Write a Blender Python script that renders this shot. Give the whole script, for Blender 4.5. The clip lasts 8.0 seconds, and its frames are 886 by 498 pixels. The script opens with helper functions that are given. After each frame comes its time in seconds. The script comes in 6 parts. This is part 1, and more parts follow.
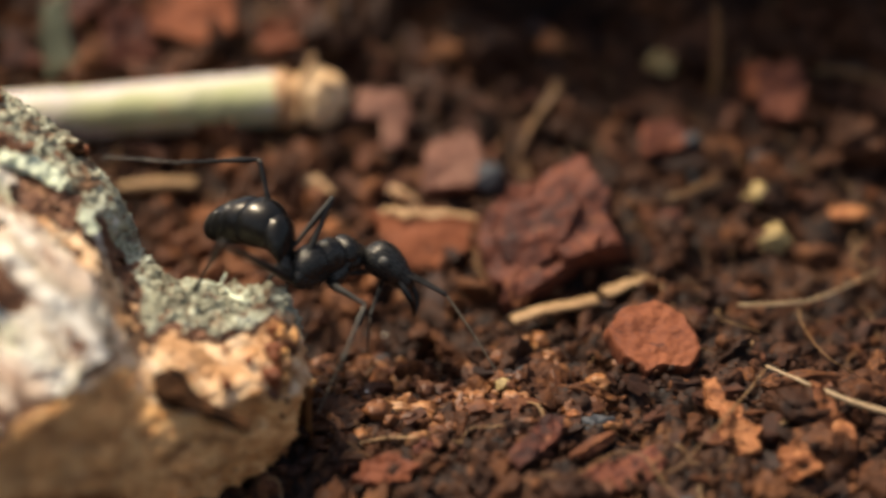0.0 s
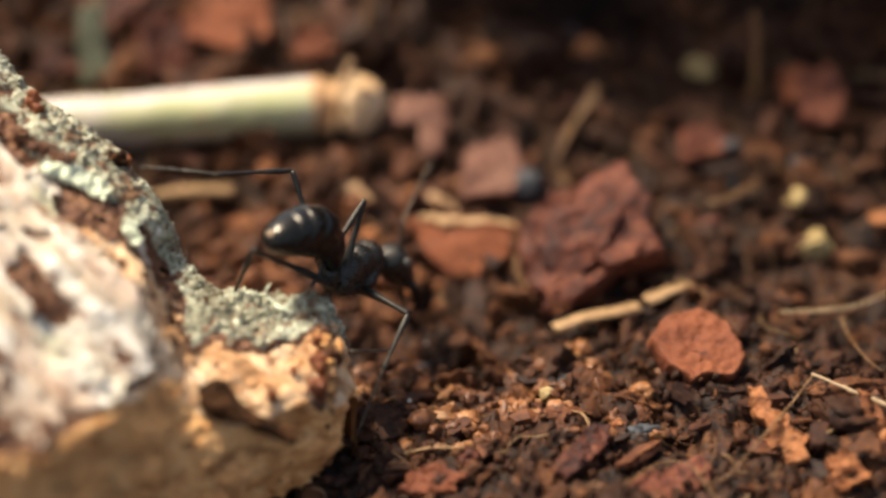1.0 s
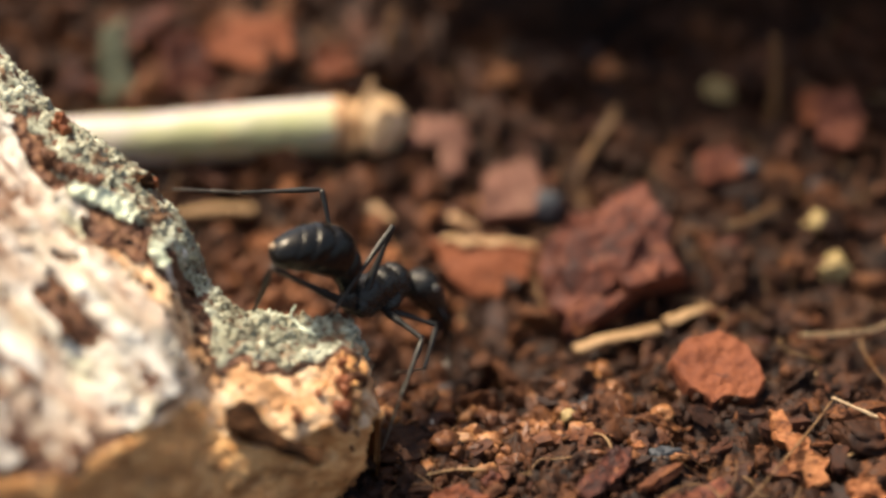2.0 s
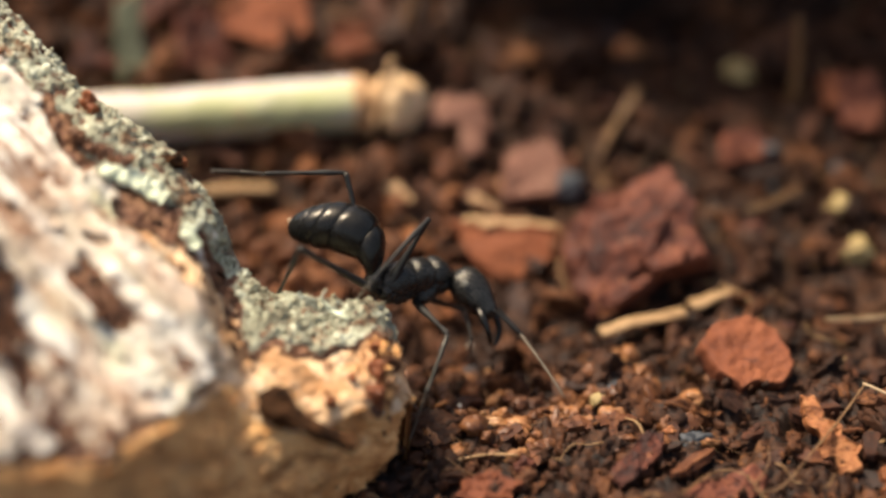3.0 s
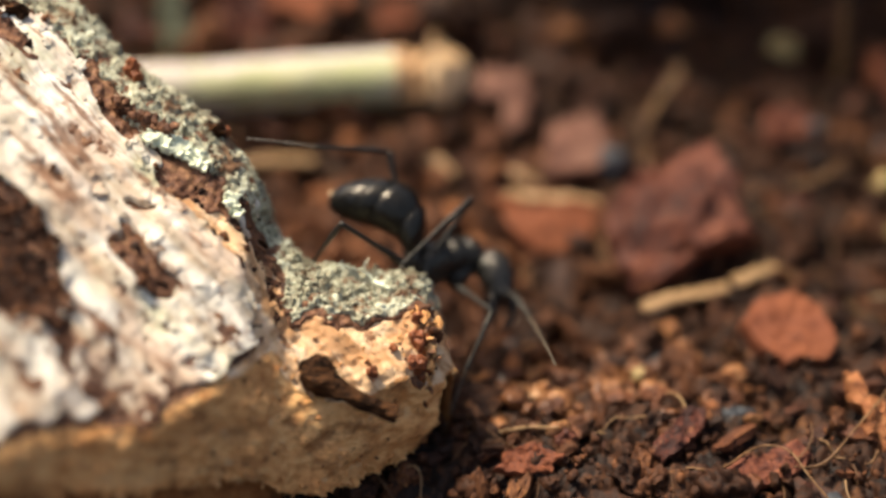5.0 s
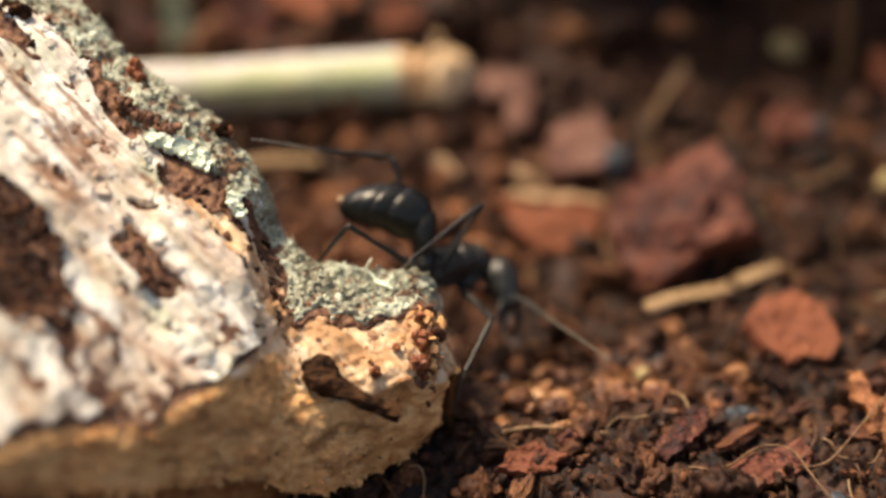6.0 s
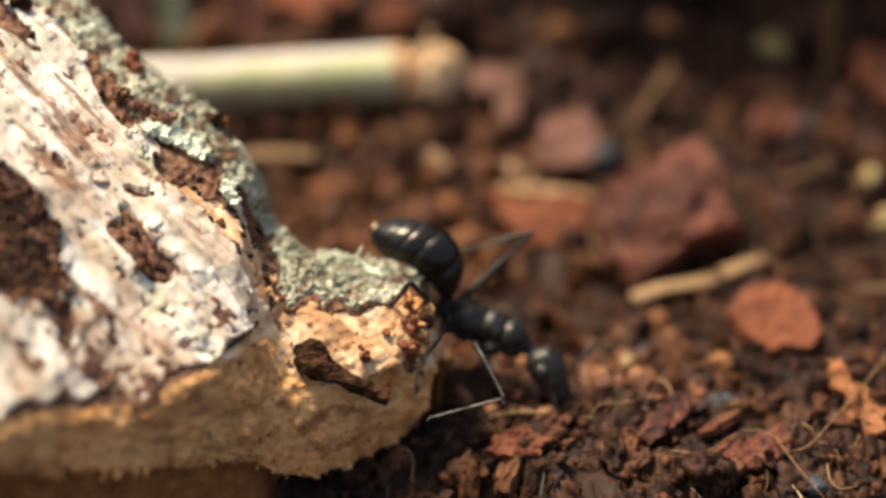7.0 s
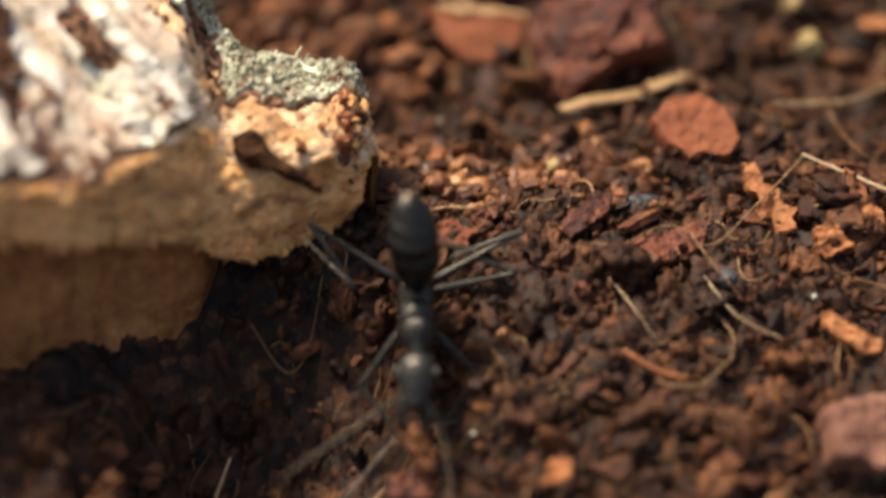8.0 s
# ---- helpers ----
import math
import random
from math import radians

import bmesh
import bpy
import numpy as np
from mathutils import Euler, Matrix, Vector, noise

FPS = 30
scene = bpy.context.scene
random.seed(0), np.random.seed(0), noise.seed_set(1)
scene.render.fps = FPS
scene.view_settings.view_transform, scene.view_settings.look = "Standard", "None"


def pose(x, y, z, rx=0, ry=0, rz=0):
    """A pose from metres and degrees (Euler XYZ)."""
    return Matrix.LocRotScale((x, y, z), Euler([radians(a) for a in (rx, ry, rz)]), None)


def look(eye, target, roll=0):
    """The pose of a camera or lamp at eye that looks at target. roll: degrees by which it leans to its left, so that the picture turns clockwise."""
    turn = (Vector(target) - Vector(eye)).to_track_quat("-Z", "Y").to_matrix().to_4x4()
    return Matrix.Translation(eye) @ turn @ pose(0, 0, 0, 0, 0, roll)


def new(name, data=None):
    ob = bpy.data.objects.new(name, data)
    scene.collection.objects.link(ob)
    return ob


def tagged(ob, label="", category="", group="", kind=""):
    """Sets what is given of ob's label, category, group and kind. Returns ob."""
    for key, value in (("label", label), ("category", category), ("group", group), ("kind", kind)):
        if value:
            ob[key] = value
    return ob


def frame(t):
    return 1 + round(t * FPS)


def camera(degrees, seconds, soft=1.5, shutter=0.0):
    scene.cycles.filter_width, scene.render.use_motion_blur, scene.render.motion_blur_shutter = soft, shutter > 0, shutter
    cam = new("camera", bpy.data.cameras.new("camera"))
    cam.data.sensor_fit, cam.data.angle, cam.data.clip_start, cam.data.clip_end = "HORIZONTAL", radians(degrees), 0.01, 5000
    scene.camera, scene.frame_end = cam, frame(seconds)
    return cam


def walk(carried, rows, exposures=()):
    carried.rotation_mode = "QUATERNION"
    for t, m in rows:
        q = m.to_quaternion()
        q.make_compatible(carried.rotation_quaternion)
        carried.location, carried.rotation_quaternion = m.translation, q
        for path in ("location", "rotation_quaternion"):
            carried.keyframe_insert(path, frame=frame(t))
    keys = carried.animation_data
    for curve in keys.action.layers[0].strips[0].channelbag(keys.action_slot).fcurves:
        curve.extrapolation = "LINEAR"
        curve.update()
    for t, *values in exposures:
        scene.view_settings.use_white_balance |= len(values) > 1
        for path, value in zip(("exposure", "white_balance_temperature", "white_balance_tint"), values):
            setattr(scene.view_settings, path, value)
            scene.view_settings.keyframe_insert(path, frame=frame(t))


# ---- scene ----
cam = camera(24, 8.0, soft=3.0, shutter=0.5)
MM = 0.001


def mm(x, y, z):
    """A place in millimetres."""
    return (x * MM, y * MM, z * MM)


walk(cam, [
    (0.0, look(mm(9.72, -97.32, 63.52), mm(7.76, -0.88, 10.66), -1.52)),
    (0.5, look(mm(7.51, -96.01, 63.28), mm(4.98, 0.29, 10.18), -2.02)),
    (1.0, look(mm(7.32, -96.45, 63.97), mm(5.36, -0.14, 10.86), -1.74)),
    (1.5, look(mm(7.35, -97.09, 64.88), mm(4.53, -0.44, 12.43), -1.85)),
    (3.0, look(mm(0.72, -95.04, 65.79), mm(2.25, 0.36, 11.06), -0.06)),
    (3.5, look(mm(0.45, -96.33, 65.91), mm(1.81, -0.90, 11.22), -0.22)),
    (4.0, look(mm(-0.57, -97.03, 65.44), mm(-0.09, -1.67, 10.62), -0.06)),
    (4.5, look(mm(0.00, -95.26, 64.53), mm(0.01, 0.00, 9.52), 0.01)),
    (6.0, look(mm(0.49, -95.33, 64.50), mm(-0.16, -0.06, 9.52), -0.23)),
    (6.5, look(mm(1.49, -97.32, 64.53), mm(0.76, -1.55, 10.42), -0.28)),
    (7.0, look(mm(1.38, -98.41, 64.42), mm(0.45, -2.67, 10.27), -0.07)),
    (7.5, look(mm(4.67, -102.31, 61.97), mm(5.02, -7.42, 6.33), 0.31)),
    (8.0, look(mm(4.31, -107.36, 60.99), mm(4.35, -13.43, 3.74), 1.03)),
], exposures=[(0.0, 0.39), (0.5, 0.54), (1.5, 0.70), (3.0, 0.66), (4.5, 0.55), (7.0, 0.58), (8.0, 0.68)])

# a wide aperture, focused on a mark that goes from the ant to the log and on to the soil
cam.data.dof.use_dof = True
cam.data.dof.aperture_fstop = 10.4
FOCUS = new("focus_mark")
cam.data.dof.focus_object = FOCUS

# ---- daylight: high sun from behind and to the left ----
SUN_FROM = Vector((-0.44, 0.20, 1.0)).normalized()
world = bpy.data.worlds.new("sky")
scene.world = world
world.use_nodes = True
sky = world.node_tree.nodes.new("ShaderNodeTexSky")
sky.sky_type, sky.sun_disc = "NISHITA", False
sky.dust_density, sky.ozone_density = 4.0, 0.4
sky.sun_elevation = math.asin(SUN_FROM.z)
sky.sun_rotation = math.atan2(SUN_FROM.x, SUN_FROM.y)
background = world.node_tree.nodes["Background"]
background.inputs["Strength"].default_value = 0.125
world.node_tree.links.new(sky.outputs[0], background.inputs["Color"])
sun = new("sun", bpy.data.lights.new("sun", "SUN"))
sun.data.energy, sun.data.angle, sun.data.color = 5.0, radians(9.0), (1.0, 0.92, 0.78)
sun.matrix_world = look(SUN_FROM, (0, 0, 0))
scene.view_settings.use_white_balance = True
scene.view_settings.white_balance_temperature = 6900


# ---- materials ----
GRAIN = (0.725, -0.45, -0.52)    # the way in which the bark of the log is drawn out


def turned(n, l, socket, axis):
    """Coordinates turned so that the axis lies along x."""
    if axis is None:
        return socket
    mp = n.new("ShaderNodeMapping")
    mp.inputs["Rotation"].default_value = Vector(axis).rotation_difference(Vector((1, 0, 0))).to_euler()
    l.new(socket, mp.inputs["Vector"])
    return mp.outputs[0]


def material(name, stops, grain=1.0, broad=8.0, rough=0.7, bump=0.4, spread=0.0, per="", stretch=(1, 1, 1), gloss=0.25, detail=6.0, contrast=1.7, cells=0.0, axis=None):
    """Noise at two sizes (grain, broad: mm) through a ramp of colours; spread shifts it per piece."""
    m = bpy.data.materials.new(name)
    m.use_nodes = True
    n, l = m.node_tree.nodes, m.node_tree.links
    b = n["Principled BSDF"]
    at = n.new("ShaderNodeTexCoord")
    mp = n.new("ShaderNodeMapping")
    mp.inputs["Scale"].default_value = stretch
    l.new(turned(n, l, at.outputs["Object"], axis), mp.inputs["Vector"])
    fine, wide = n.new("ShaderNodeTexNoise"), n.new("ShaderNodeTexNoise")
    for node, size in ((fine, grain), (wide, broad)):
        node.inputs["Scale"].default_value = 1000.0 / size
        node.inputs["Detail"].default_value = detail
        node.inputs["Roughness"].default_value = 0.62
        l.new(mp.outputs[0], node.inputs["Vector"])
    mix = n.new("ShaderNodeMath")
    mix.operation = "MULTIPLY_ADD"
    mix.inputs[1].default_value = 0.55
    l.new(fine.outputs["Fac"], mix.inputs[0])
    half = n.new("ShaderNodeMath")
    half.operation = "MULTIPLY"
    half.inputs[1].default_value = 0.45
    l.new(wide.outputs["Fac"], half.inputs[0])
    l.new(half.outputs[0], mix.inputs[2])
    steep = n.new("ShaderNodeMath")
    steep.operation = "MULTIPLY_ADD"
    steep.inputs[1].default_value, steep.inputs[2].default_value = contrast, 0.5 - 0.5 * contrast
    l.new(mix.outputs[0], steep.inputs[0])
    value = steep.outputs[0]
    if cells:
        cell = n.new("ShaderNodeTexVoronoi")
        cell.inputs["Scale"].default_value = 1000.0 / cells
        l.new(at.outputs["Object"], cell.inputs["Vector"])
        split = n.new("ShaderNodeSeparateColor")
        l.new(cell.outputs["Color"], split.inputs[0])
    if per:
        if per == "cell":
            source = split.outputs[0]
        elif per == "island":
            source = n.new("ShaderNodeNewGeometry").outputs["Random Per Island"]
        else:
            source = n.new("ShaderNodeObjectInfo").outputs["Random"]
        shift = n.new("ShaderNodeMath")
        shift.operation = "MULTIPLY_ADD"
        shift.inputs[1].default_value = spread
        l.new(source, shift.inputs[0])
        less = n.new("ShaderNodeMath")
        less.operation = "SUBTRACT"
        less.inputs[1].default_value = spread / 2
        l.new(value, less.inputs[0])
        l.new(less.outputs[0], shift.inputs[2])
        value = shift.outputs[0]
    ramp = n.new("ShaderNodeValToRGB")
    while len(ramp.color_ramp.elements) < len(stops):
        ramp.color_ramp.elements.new(0.5)
    for e, (p, c) in zip(ramp.color_ramp.elements, stops):
        e.position, e.color = p, (*c, 1)
    l.new(value, ramp.inputs[0])
    l.new(ramp.outputs[0], b.inputs["Base Color"])
    wear = n.new("ShaderNodeMapRange")
    wear.inputs["From Min"].default_value, wear.inputs["From Max"].default_value = 0.3, 0.7
    wear.inputs["To Min"].default_value, wear.inputs["To Max"].default_value = max(rough - 0.15, 0.05), min(rough + 0.12, 1)
    l.new(fine.outputs["Fac"], wear.inputs["Value"])
    l.new(wear.outputs[0], b.inputs["Roughness"])
    b.inputs["Specular IOR Level"].default_value = gloss
    if bump:
        bp = n.new("ShaderNodeBump")
        bp.inputs["Strength"].default_value = bump
        bp.inputs["Distance"].default_value = grain * 0.35 * MM
        l.new(fine.outputs["Fac"], bp.inputs["Height"])
        l.new(bp.outputs[0], b.inputs["Normal"])
    return m


def stain(m, colour, size, low, high, stretch=(1, 1, 1), strength=1.0, kind="noise", axis=None):
    """Patches of another colour with a shape of their own over a material."""
    n, l = m.node_tree.nodes, m.node_tree.links
    b = n["Principled BSDF"]
    before = b.inputs["Base Color"].links[0].from_socket
    at, mp = n.new("ShaderNodeTexCoord"), n.new("ShaderNodeMapping")
    mp.inputs["Scale"].default_value = stretch
    mp.inputs["Location"].default_value = (size * 0.013, size * 0.007, 0.003)
    l.new(turned(n, l, at.outputs["Object"], axis), mp.inputs["Vector"])
    if kind == "crack":
        tex = n.new("ShaderNodeTexVoronoi")
        tex.feature = "DISTANCE_TO_EDGE"
        out = tex.outputs["Distance"]
        bend = n.new("ShaderNodeTexNoise")
        bend.inputs["Scale"].default_value = 900.0 / size
        push = n.new("ShaderNodeVectorMath")
        push.operation = "MULTIPLY_ADD"
        push.inputs[1].default_value = (size * 0.0012,) * 3
        l.new(mp.outputs[0], bend.inputs["Vector"])
        l.new(bend.outputs["Color"], push.inputs[0])
        l.new(mp.outputs[0], push.inputs[2])
        l.new(push.outputs[0], tex.inputs["Vector"])
    else:
        tex = n.new("ShaderNodeTexNoise")
        tex.inputs["Detail"].default_value = 7.0
        tex.inputs["Roughness"].default_value = 0.65
        out = tex.outputs["Fac"]
        l.new(mp.outputs[0], tex.inputs["Vector"])
    tex.inputs["Scale"].default_value = 1000.0 / size
    rng = n.new("ShaderNodeMapRange")
    rng.interpolation_type = "SMOOTHSTEP"
    rng.inputs["From Min"].default_value, rng.inputs["From Max"].default_value = low, high
    rng.inputs["To Max"].default_value = strength
    l.new(out, rng.inputs["Value"])
    mix = n.new("ShaderNodeMix")
    mix.data_type = "RGBA"
    l.new(rng.outputs[0], mix.inputs["Factor"])
    l.new(before, mix.inputs[6])
    mix.inputs[7].default_value = (*colour, 1)
    l.new(mix.outputs[2], b.inputs["Base Color"])
    return m


PEAT = material("peat", [(0.05, (0.0045, 0.0023, 0.0013)), (0.34, (0.012, 0.0050, 0.0025)), (0.56, (0.027, 0.0106, 0.0047)), (0.78, (0.056, 0.0215, 0.0086)), (1, (0.14, 0.057, 0.020))], 0.3, 4.5, 0.65, 0.8, 0.55, "cell", contrast=2.0, cells=0.7, gloss=0.18)
CRUMB = material("soil_crumb", [(0.03, (0.0066, 0.0032, 0.0019)), (0.28, (0.021, 0.0081, 0.0038)), (0.52, (0.049, 0.0183, 0.0079)), (0.74, (0.086, 0.0312, 0.0122)), (0.9, (0.135, 0.0510, 0.0182)), (1, (0.22, 0.092, 0.032))], 0.25, 2.4, 0.65, 1.0, 0.6, "island", contrast=2.1, gloss=0.18)
CLOD = material("soil_clod", [(0.03, (0.0066, 0.0032, 0.0019)), (0.28, (0.021, 0.0081, 0.0038)), (0.52, (0.049, 0.0183, 0.0079)), (0.74, (0.086, 0.0312, 0.0122)), (0.9, (0.135, 0.0510, 0.0182)), (1, (0.22, 0.092, 0.032))], 0.25, 2.4, 0.65, 1.0, 0.6, "object", contrast=2.1, gloss=0.18)
TAN_CRUMB = material("tan_crumb", [(0.1, (0.055, 0.019, 0.007)), (0.45, (0.14, 0.050, 0.017)), (0.75, (0.26, 0.105, 0.036)), (1.0, (0.46, 0.235, 0.095))], 0.3, 3, 0.45, 0.6, 0.6, "island", contrast=2.0, gloss=0.4)
RUST_CRUMB = material("rust_crumb", [(0.1, (0.028, 0.0105, 0.0048)), (0.45, (0.088, 0.031, 0.0125)), (0.75, (0.165, 0.061, 0.0240)), (1.0, (0.28, 0.117, 0.046))], 0.3, 3, 0.6, 0.8, 0.6, "island", contrast=2.0, gloss=0.2)
FLAKE = material("bark_flake", [(0.05, (0.010, 0.0052, 0.0038)), (0.4, (0.032, 0.0118, 0.0064)), (0.7, (0.080, 0.027, 0.0125)), (1.0, (0.18, 0.066, 0.025))], 0.3, 3, 0.6, 0.8, 0.7, "island", (1, 3, 1), gloss=0.22)
SPLINTER = material("bark_splinter", [(0.05, (0.010, 0.0052, 0.0038)), (0.4, (0.032, 0.0118, 0.0064)), (0.7, (0.080, 0.027, 0.0125)), (1.0, (0.18, 0.066, 0.025))], 0.3, 3, 0.6, 0.8, 0.7, "object", (1, 3, 1), gloss=0.22)
FIBRE = material("root_fibre", [(0.1, (0.050, 0.021, 0.009)), (0.5, (0.135, 0.066, 0.026)), (0.9, (0.30, 0.18, 0.085))], 0.4, 4, 0.55, 0.2, 0.7, "island")
PALE_FIBRE = material("pale_fibre", [(0.3, (0.22, 0.135, 0.068)), (0.7, (0.46, 0.335, 0.20))], 0.3, 3, 0.5, 0.25)
STRAW = material("straw", [(0.25, (0.17, 0.090, 0.040)), (0.5, (0.31, 0.185, 0.088)), (0.75, (0.44, 0.285, 0.148))], 0.35, 3, 0.6, 0.6, 0.0, "", (1, 4, 4))
RED_BARK = material("red_bark", [(0.15, (0.075, 0.020, 0.010)), (0.45, (0.180, 0.052, 0.021)), (0.8, (0.29, 0.095, 0.038))], 0.22, 3, 0.75, 0.8, 0.25, "object")
DARK_BARK = material("dark_red_bark", [(0.25, (0.030, 0.010, 0.007)), (0.5, (0.095, 0.026, 0.014)), (0.75, (0.19, 0.060, 0.030))], 0.4, 3, 0.7, 1.0, 0.3, "object", contrast=2.1)
PINK_BARK = material("weathered_bark", [(0.25, (0.075, 0.031, 0.020)), (0.5, (0.17, 0.072, 0.046)), (0.75, (0.28, 0.150, 0.100))], 0.4, 3, 0.7, 0.9, 0.2, "object")
ORANGE_BARK = material("orange_bark", [(0.2, (0.11, 0.033, 0.013)), (0.5, (0.28, 0.098, 0.034)), (0.8, (0.44, 0.195, 0.078))], 0.35, 2, 0.6, 1.0, 0.2, "object", (1, 3, 1), contrast=2.2)
TAN_BARK = material("tan_husk", [(0.25, (0.25, 0.13, 0.06)), (0.5, (0.44, 0.26, 0.13)), (0.75, (0.58, 0.39, 0.22))], 0.6, 4, 0.6, 0.4)
STONE = material("dark_stone", [(0.25, (0.02, 0.021, 0.023)), (0.6, (0.05, 0.053, 0.058)), (0.8, (0.10, 0.10, 0.10))], 0.4, 3, 0.55, 0.3)
QUARTZ = material("pale_grit", [(0.3, (0.42, 0.39, 0.30)), (0.7, (0.62, 0.60, 0.52))], 0.3, 2, 0.25, 0.2)
YELLOW = material("yellowish_grit", [(0.3, (0.22, 0.145, 0.055)), (0.7, (0.44, 0.32, 0.14))], 0.4, 2, 0.6, 0.5, 0.2, "object")
STEM = material("stem_skin", [(0.1, (0.33, 0.31, 0.18)), (0.30, (0.46, 0.42, 0.33)), (0.5, (0.53, 0.455, 0.415)), (0.72, (0.53, 0.43, 0.405)), (0.95, (0.40, 0.28, 0.25))], 0.6, 8, 0.5, 0.2, 0.0, "", (0.5, 1, 1))
HUSK = material("pale_husk", [(0.2, (0.38, 0.20, 0.09)), (0.5, (0.62, 0.40, 0.21)), (0.8, (0.78, 0.58, 0.36))], 0.6, 4, 0.6, 0.4)
INNER = material("inner_bark", [(0.08, (0.018, 0.0085, 0.0055)), (0.34, (0.062, 0.026, 0.0145)), (0.58, (0.15, 0.064, 0.032)), (0.85, (0.36, 0.19, 0.095))], 0.4, 3, 0.65, 0.9, contrast=2.4)
WOOD = material("broken_wood", [(0.05, (0.32, 0.145, 0.055)), (0.25, (0.54, 0.30, 0.145)), (0.45, (0.69, 0.45, 0.25)), (0.65, (0.78, 0.565, 0.365)), (0.9, (0.84, 0.67, 0.49))], 0.6, 3.5, 0.65, 0.9, 0.0, "", (0.3, 1, 1), contrast=1.9, axis=GRAIN)
OLD_WOOD = material("weathered_wood", [(0.05, (0.27, 0.095, 0.028)), (0.28, (0.51, 0.225, 0.075)), (0.48, (0.67, 0.335, 0.122)), (0.7, (0.77, 0.435, 0.178)), (0.95, (0.83, 0.56, 0.29))], 0.4, 2.6, 0.7, 1.0, 0.0, "", (0.5, 1, 1), contrast=2.1, axis=(1, 0.25, 0))
# darker wood with the shade of the log's underside put into its colour
SHADE_WOOD = material("shaded_underside_wood", [(0.1, (0.10, 0.034, 0.011)), (0.5, (0.30, 0.118, 0.037)), (0.9, (0.48, 0.225, 0.080))], 0.9, 5, 0.85, 0.9, contrast=2.0)
BARK = material("pale_outer_bark", [(0.04, (0.12, 0.062, 0.035)), (0.17, (0.29, 0.190, 0.118)), (0.34, (0.47, 0.38, 0.275)), (0.50, (0.62, 0.55, 0.445)), (0.66, (0.75, 0.70, 0.605)), (0.82, (0.65, 0.60, 0.49)), (0.94, (0.42, 0.39, 0.24))], 1.1, 4.5, 0.65, 0.45, 0.0, "", (0.22, 1, 1), contrast=2.4, axis=GRAIN)
LICHEN = material("grey_lichen", [(0.12, (0.055, 0.035, 0.020)), (0.28, (0.150, 0.125, 0.078)), (0.45, (0.275, 0.260, 0.178)), (0.64, (0.43, 0.425, 0.305)), (0.85, (0.65, 0.655, 0.50))], 0.25, 2.0, 0.9, 0.7, contrast=2.4)
PALE_LICHEN = material("pale_green_lichen", [(0.3, (0.60, 0.62, 0.43)), (0.7, (0.80, 0.83, 0.62))], 0.3, 2, 0.85, 0.5)
LEAF = material("dull_leaf", [(0.3, (0.07, 0.075, 0.045)), (0.7, (0.16, 0.16, 0.10))], 0.5, 3, 0.6, 0.3)
KNOT = material("dark_knot", [(0.2, (0.005, 0.0030, 0.0022)), (0.5, (0.022, 0.0095, 0.0048)), (0.8, (0.110, 0.047, 0.019))], 0.3, 1.2, 0.75, 1.0, 0.0, "", (0.3, 2, 2), contrast=2.6, gloss=0.08)
RESIN = material("resin_drop", [(0.3, (0.09, 0.022, 0.010)), (0.7, (0.27, 0.085, 0.030))], 0.4, 2, 0.45, 0.5, 0.2, "island")
SHELL = material("ant_cuticle", [(0.3, (0.0040, 0.0039, 0.0037)), (0.7, (0.0085, 0.0083, 0.0079))], 0.07, 1.2, 0.27, 0.3, gloss=0.38)
THORAX = material("ant_striate_cuticle", [(0.3, (0.005, 0.0048, 0.0044)), (0.7, (0.022, 0.0211, 0.0194))], 0.13, 0.9, 0.30, 1.0, 0.0, "", (0.35, 1, 1), gloss=0.45)
LIMB = material("ant_leg_cuticle", [(0.3, (0.008, 0.0078, 0.0074)), (0.7, (0.022, 0.0215, 0.0205))], 0.08, 1.0, 0.42, 0.2, gloss=0.36)
TARSUS = material("ant_tarsus", [(0.3, (0.05, 0.043, 0.035)), (0.7, (0.16, 0.135, 0.105))], 0.1, 1.0, 0.5, 0.15)
WHIP = material("ant_antenna_whip", [(0.3, (0.040, 0.031, 0.022)), (0.7, (0.125, 0.097, 0.066))], 0.1, 1.0, 0.5, 0.15)
EYE = material("ant_eye", [(0.3, (0.07, 0.065, 0.055)), (0.7, (0.13, 0.12, 0.10))], 0.05, 0.5, 0.2, 0.1)
TIP = material("pale_tip", [(0.3, (0.35, 0.22, 0.12)), (0.7, (0.55, 0.4, 0.25))], 0.1, 0.5, 0.5, 0.1)

for shine in (SHELL, THORAX, LIMB, KNOT):
    shine.node_tree.nodes["Principled BSDF"].inputs["Specular Tint"].default_value = (1.0, 0.90, 0.76, 1)

stain(WOOD, (0.42, 0.20, 0.078), 2.6, 0.49, 0.58, (0.5, 1, 1), 0.8, axis=GRAIN)
stain(WOOD, (0.16, 0.055, 0.02), 1.2, 0.57, 0.63, (0.5, 1, 1), 0.85, axis=GRAIN)
stain(WOOD, (0.035, 0.013, 0.007), 0.8, 0.66, 0.70, (0.8, 1, 1.2), 0.9)
stain(OLD_WOOD, (0.20, 0.082, 0.030), 2.4, 0.54, 0.66, (0.6, 1, 1), 0.7)
stain(OLD_WOOD, (0.66, 0.46, 0.26), 1.4, 0.60, 0.70, (0.6, 1, 1), 0.6)
stain(OLD_WOOD, (0.05, 0.018, 0.008), 0.9, 0.63, 0.69, (0.8, 1, 1.2), 0.9)
stain(BARK, (0.40, 0.38, 0.21), 5.0, 0.50, 0.64, (0.6, 1, 1), 0.7, axis=GRAIN)
stain(BARK, (0.50, 0.33, 0.22), 3.2, 0.49, 0.62, (0.4, 1, 1), 0.65, axis=GRAIN)
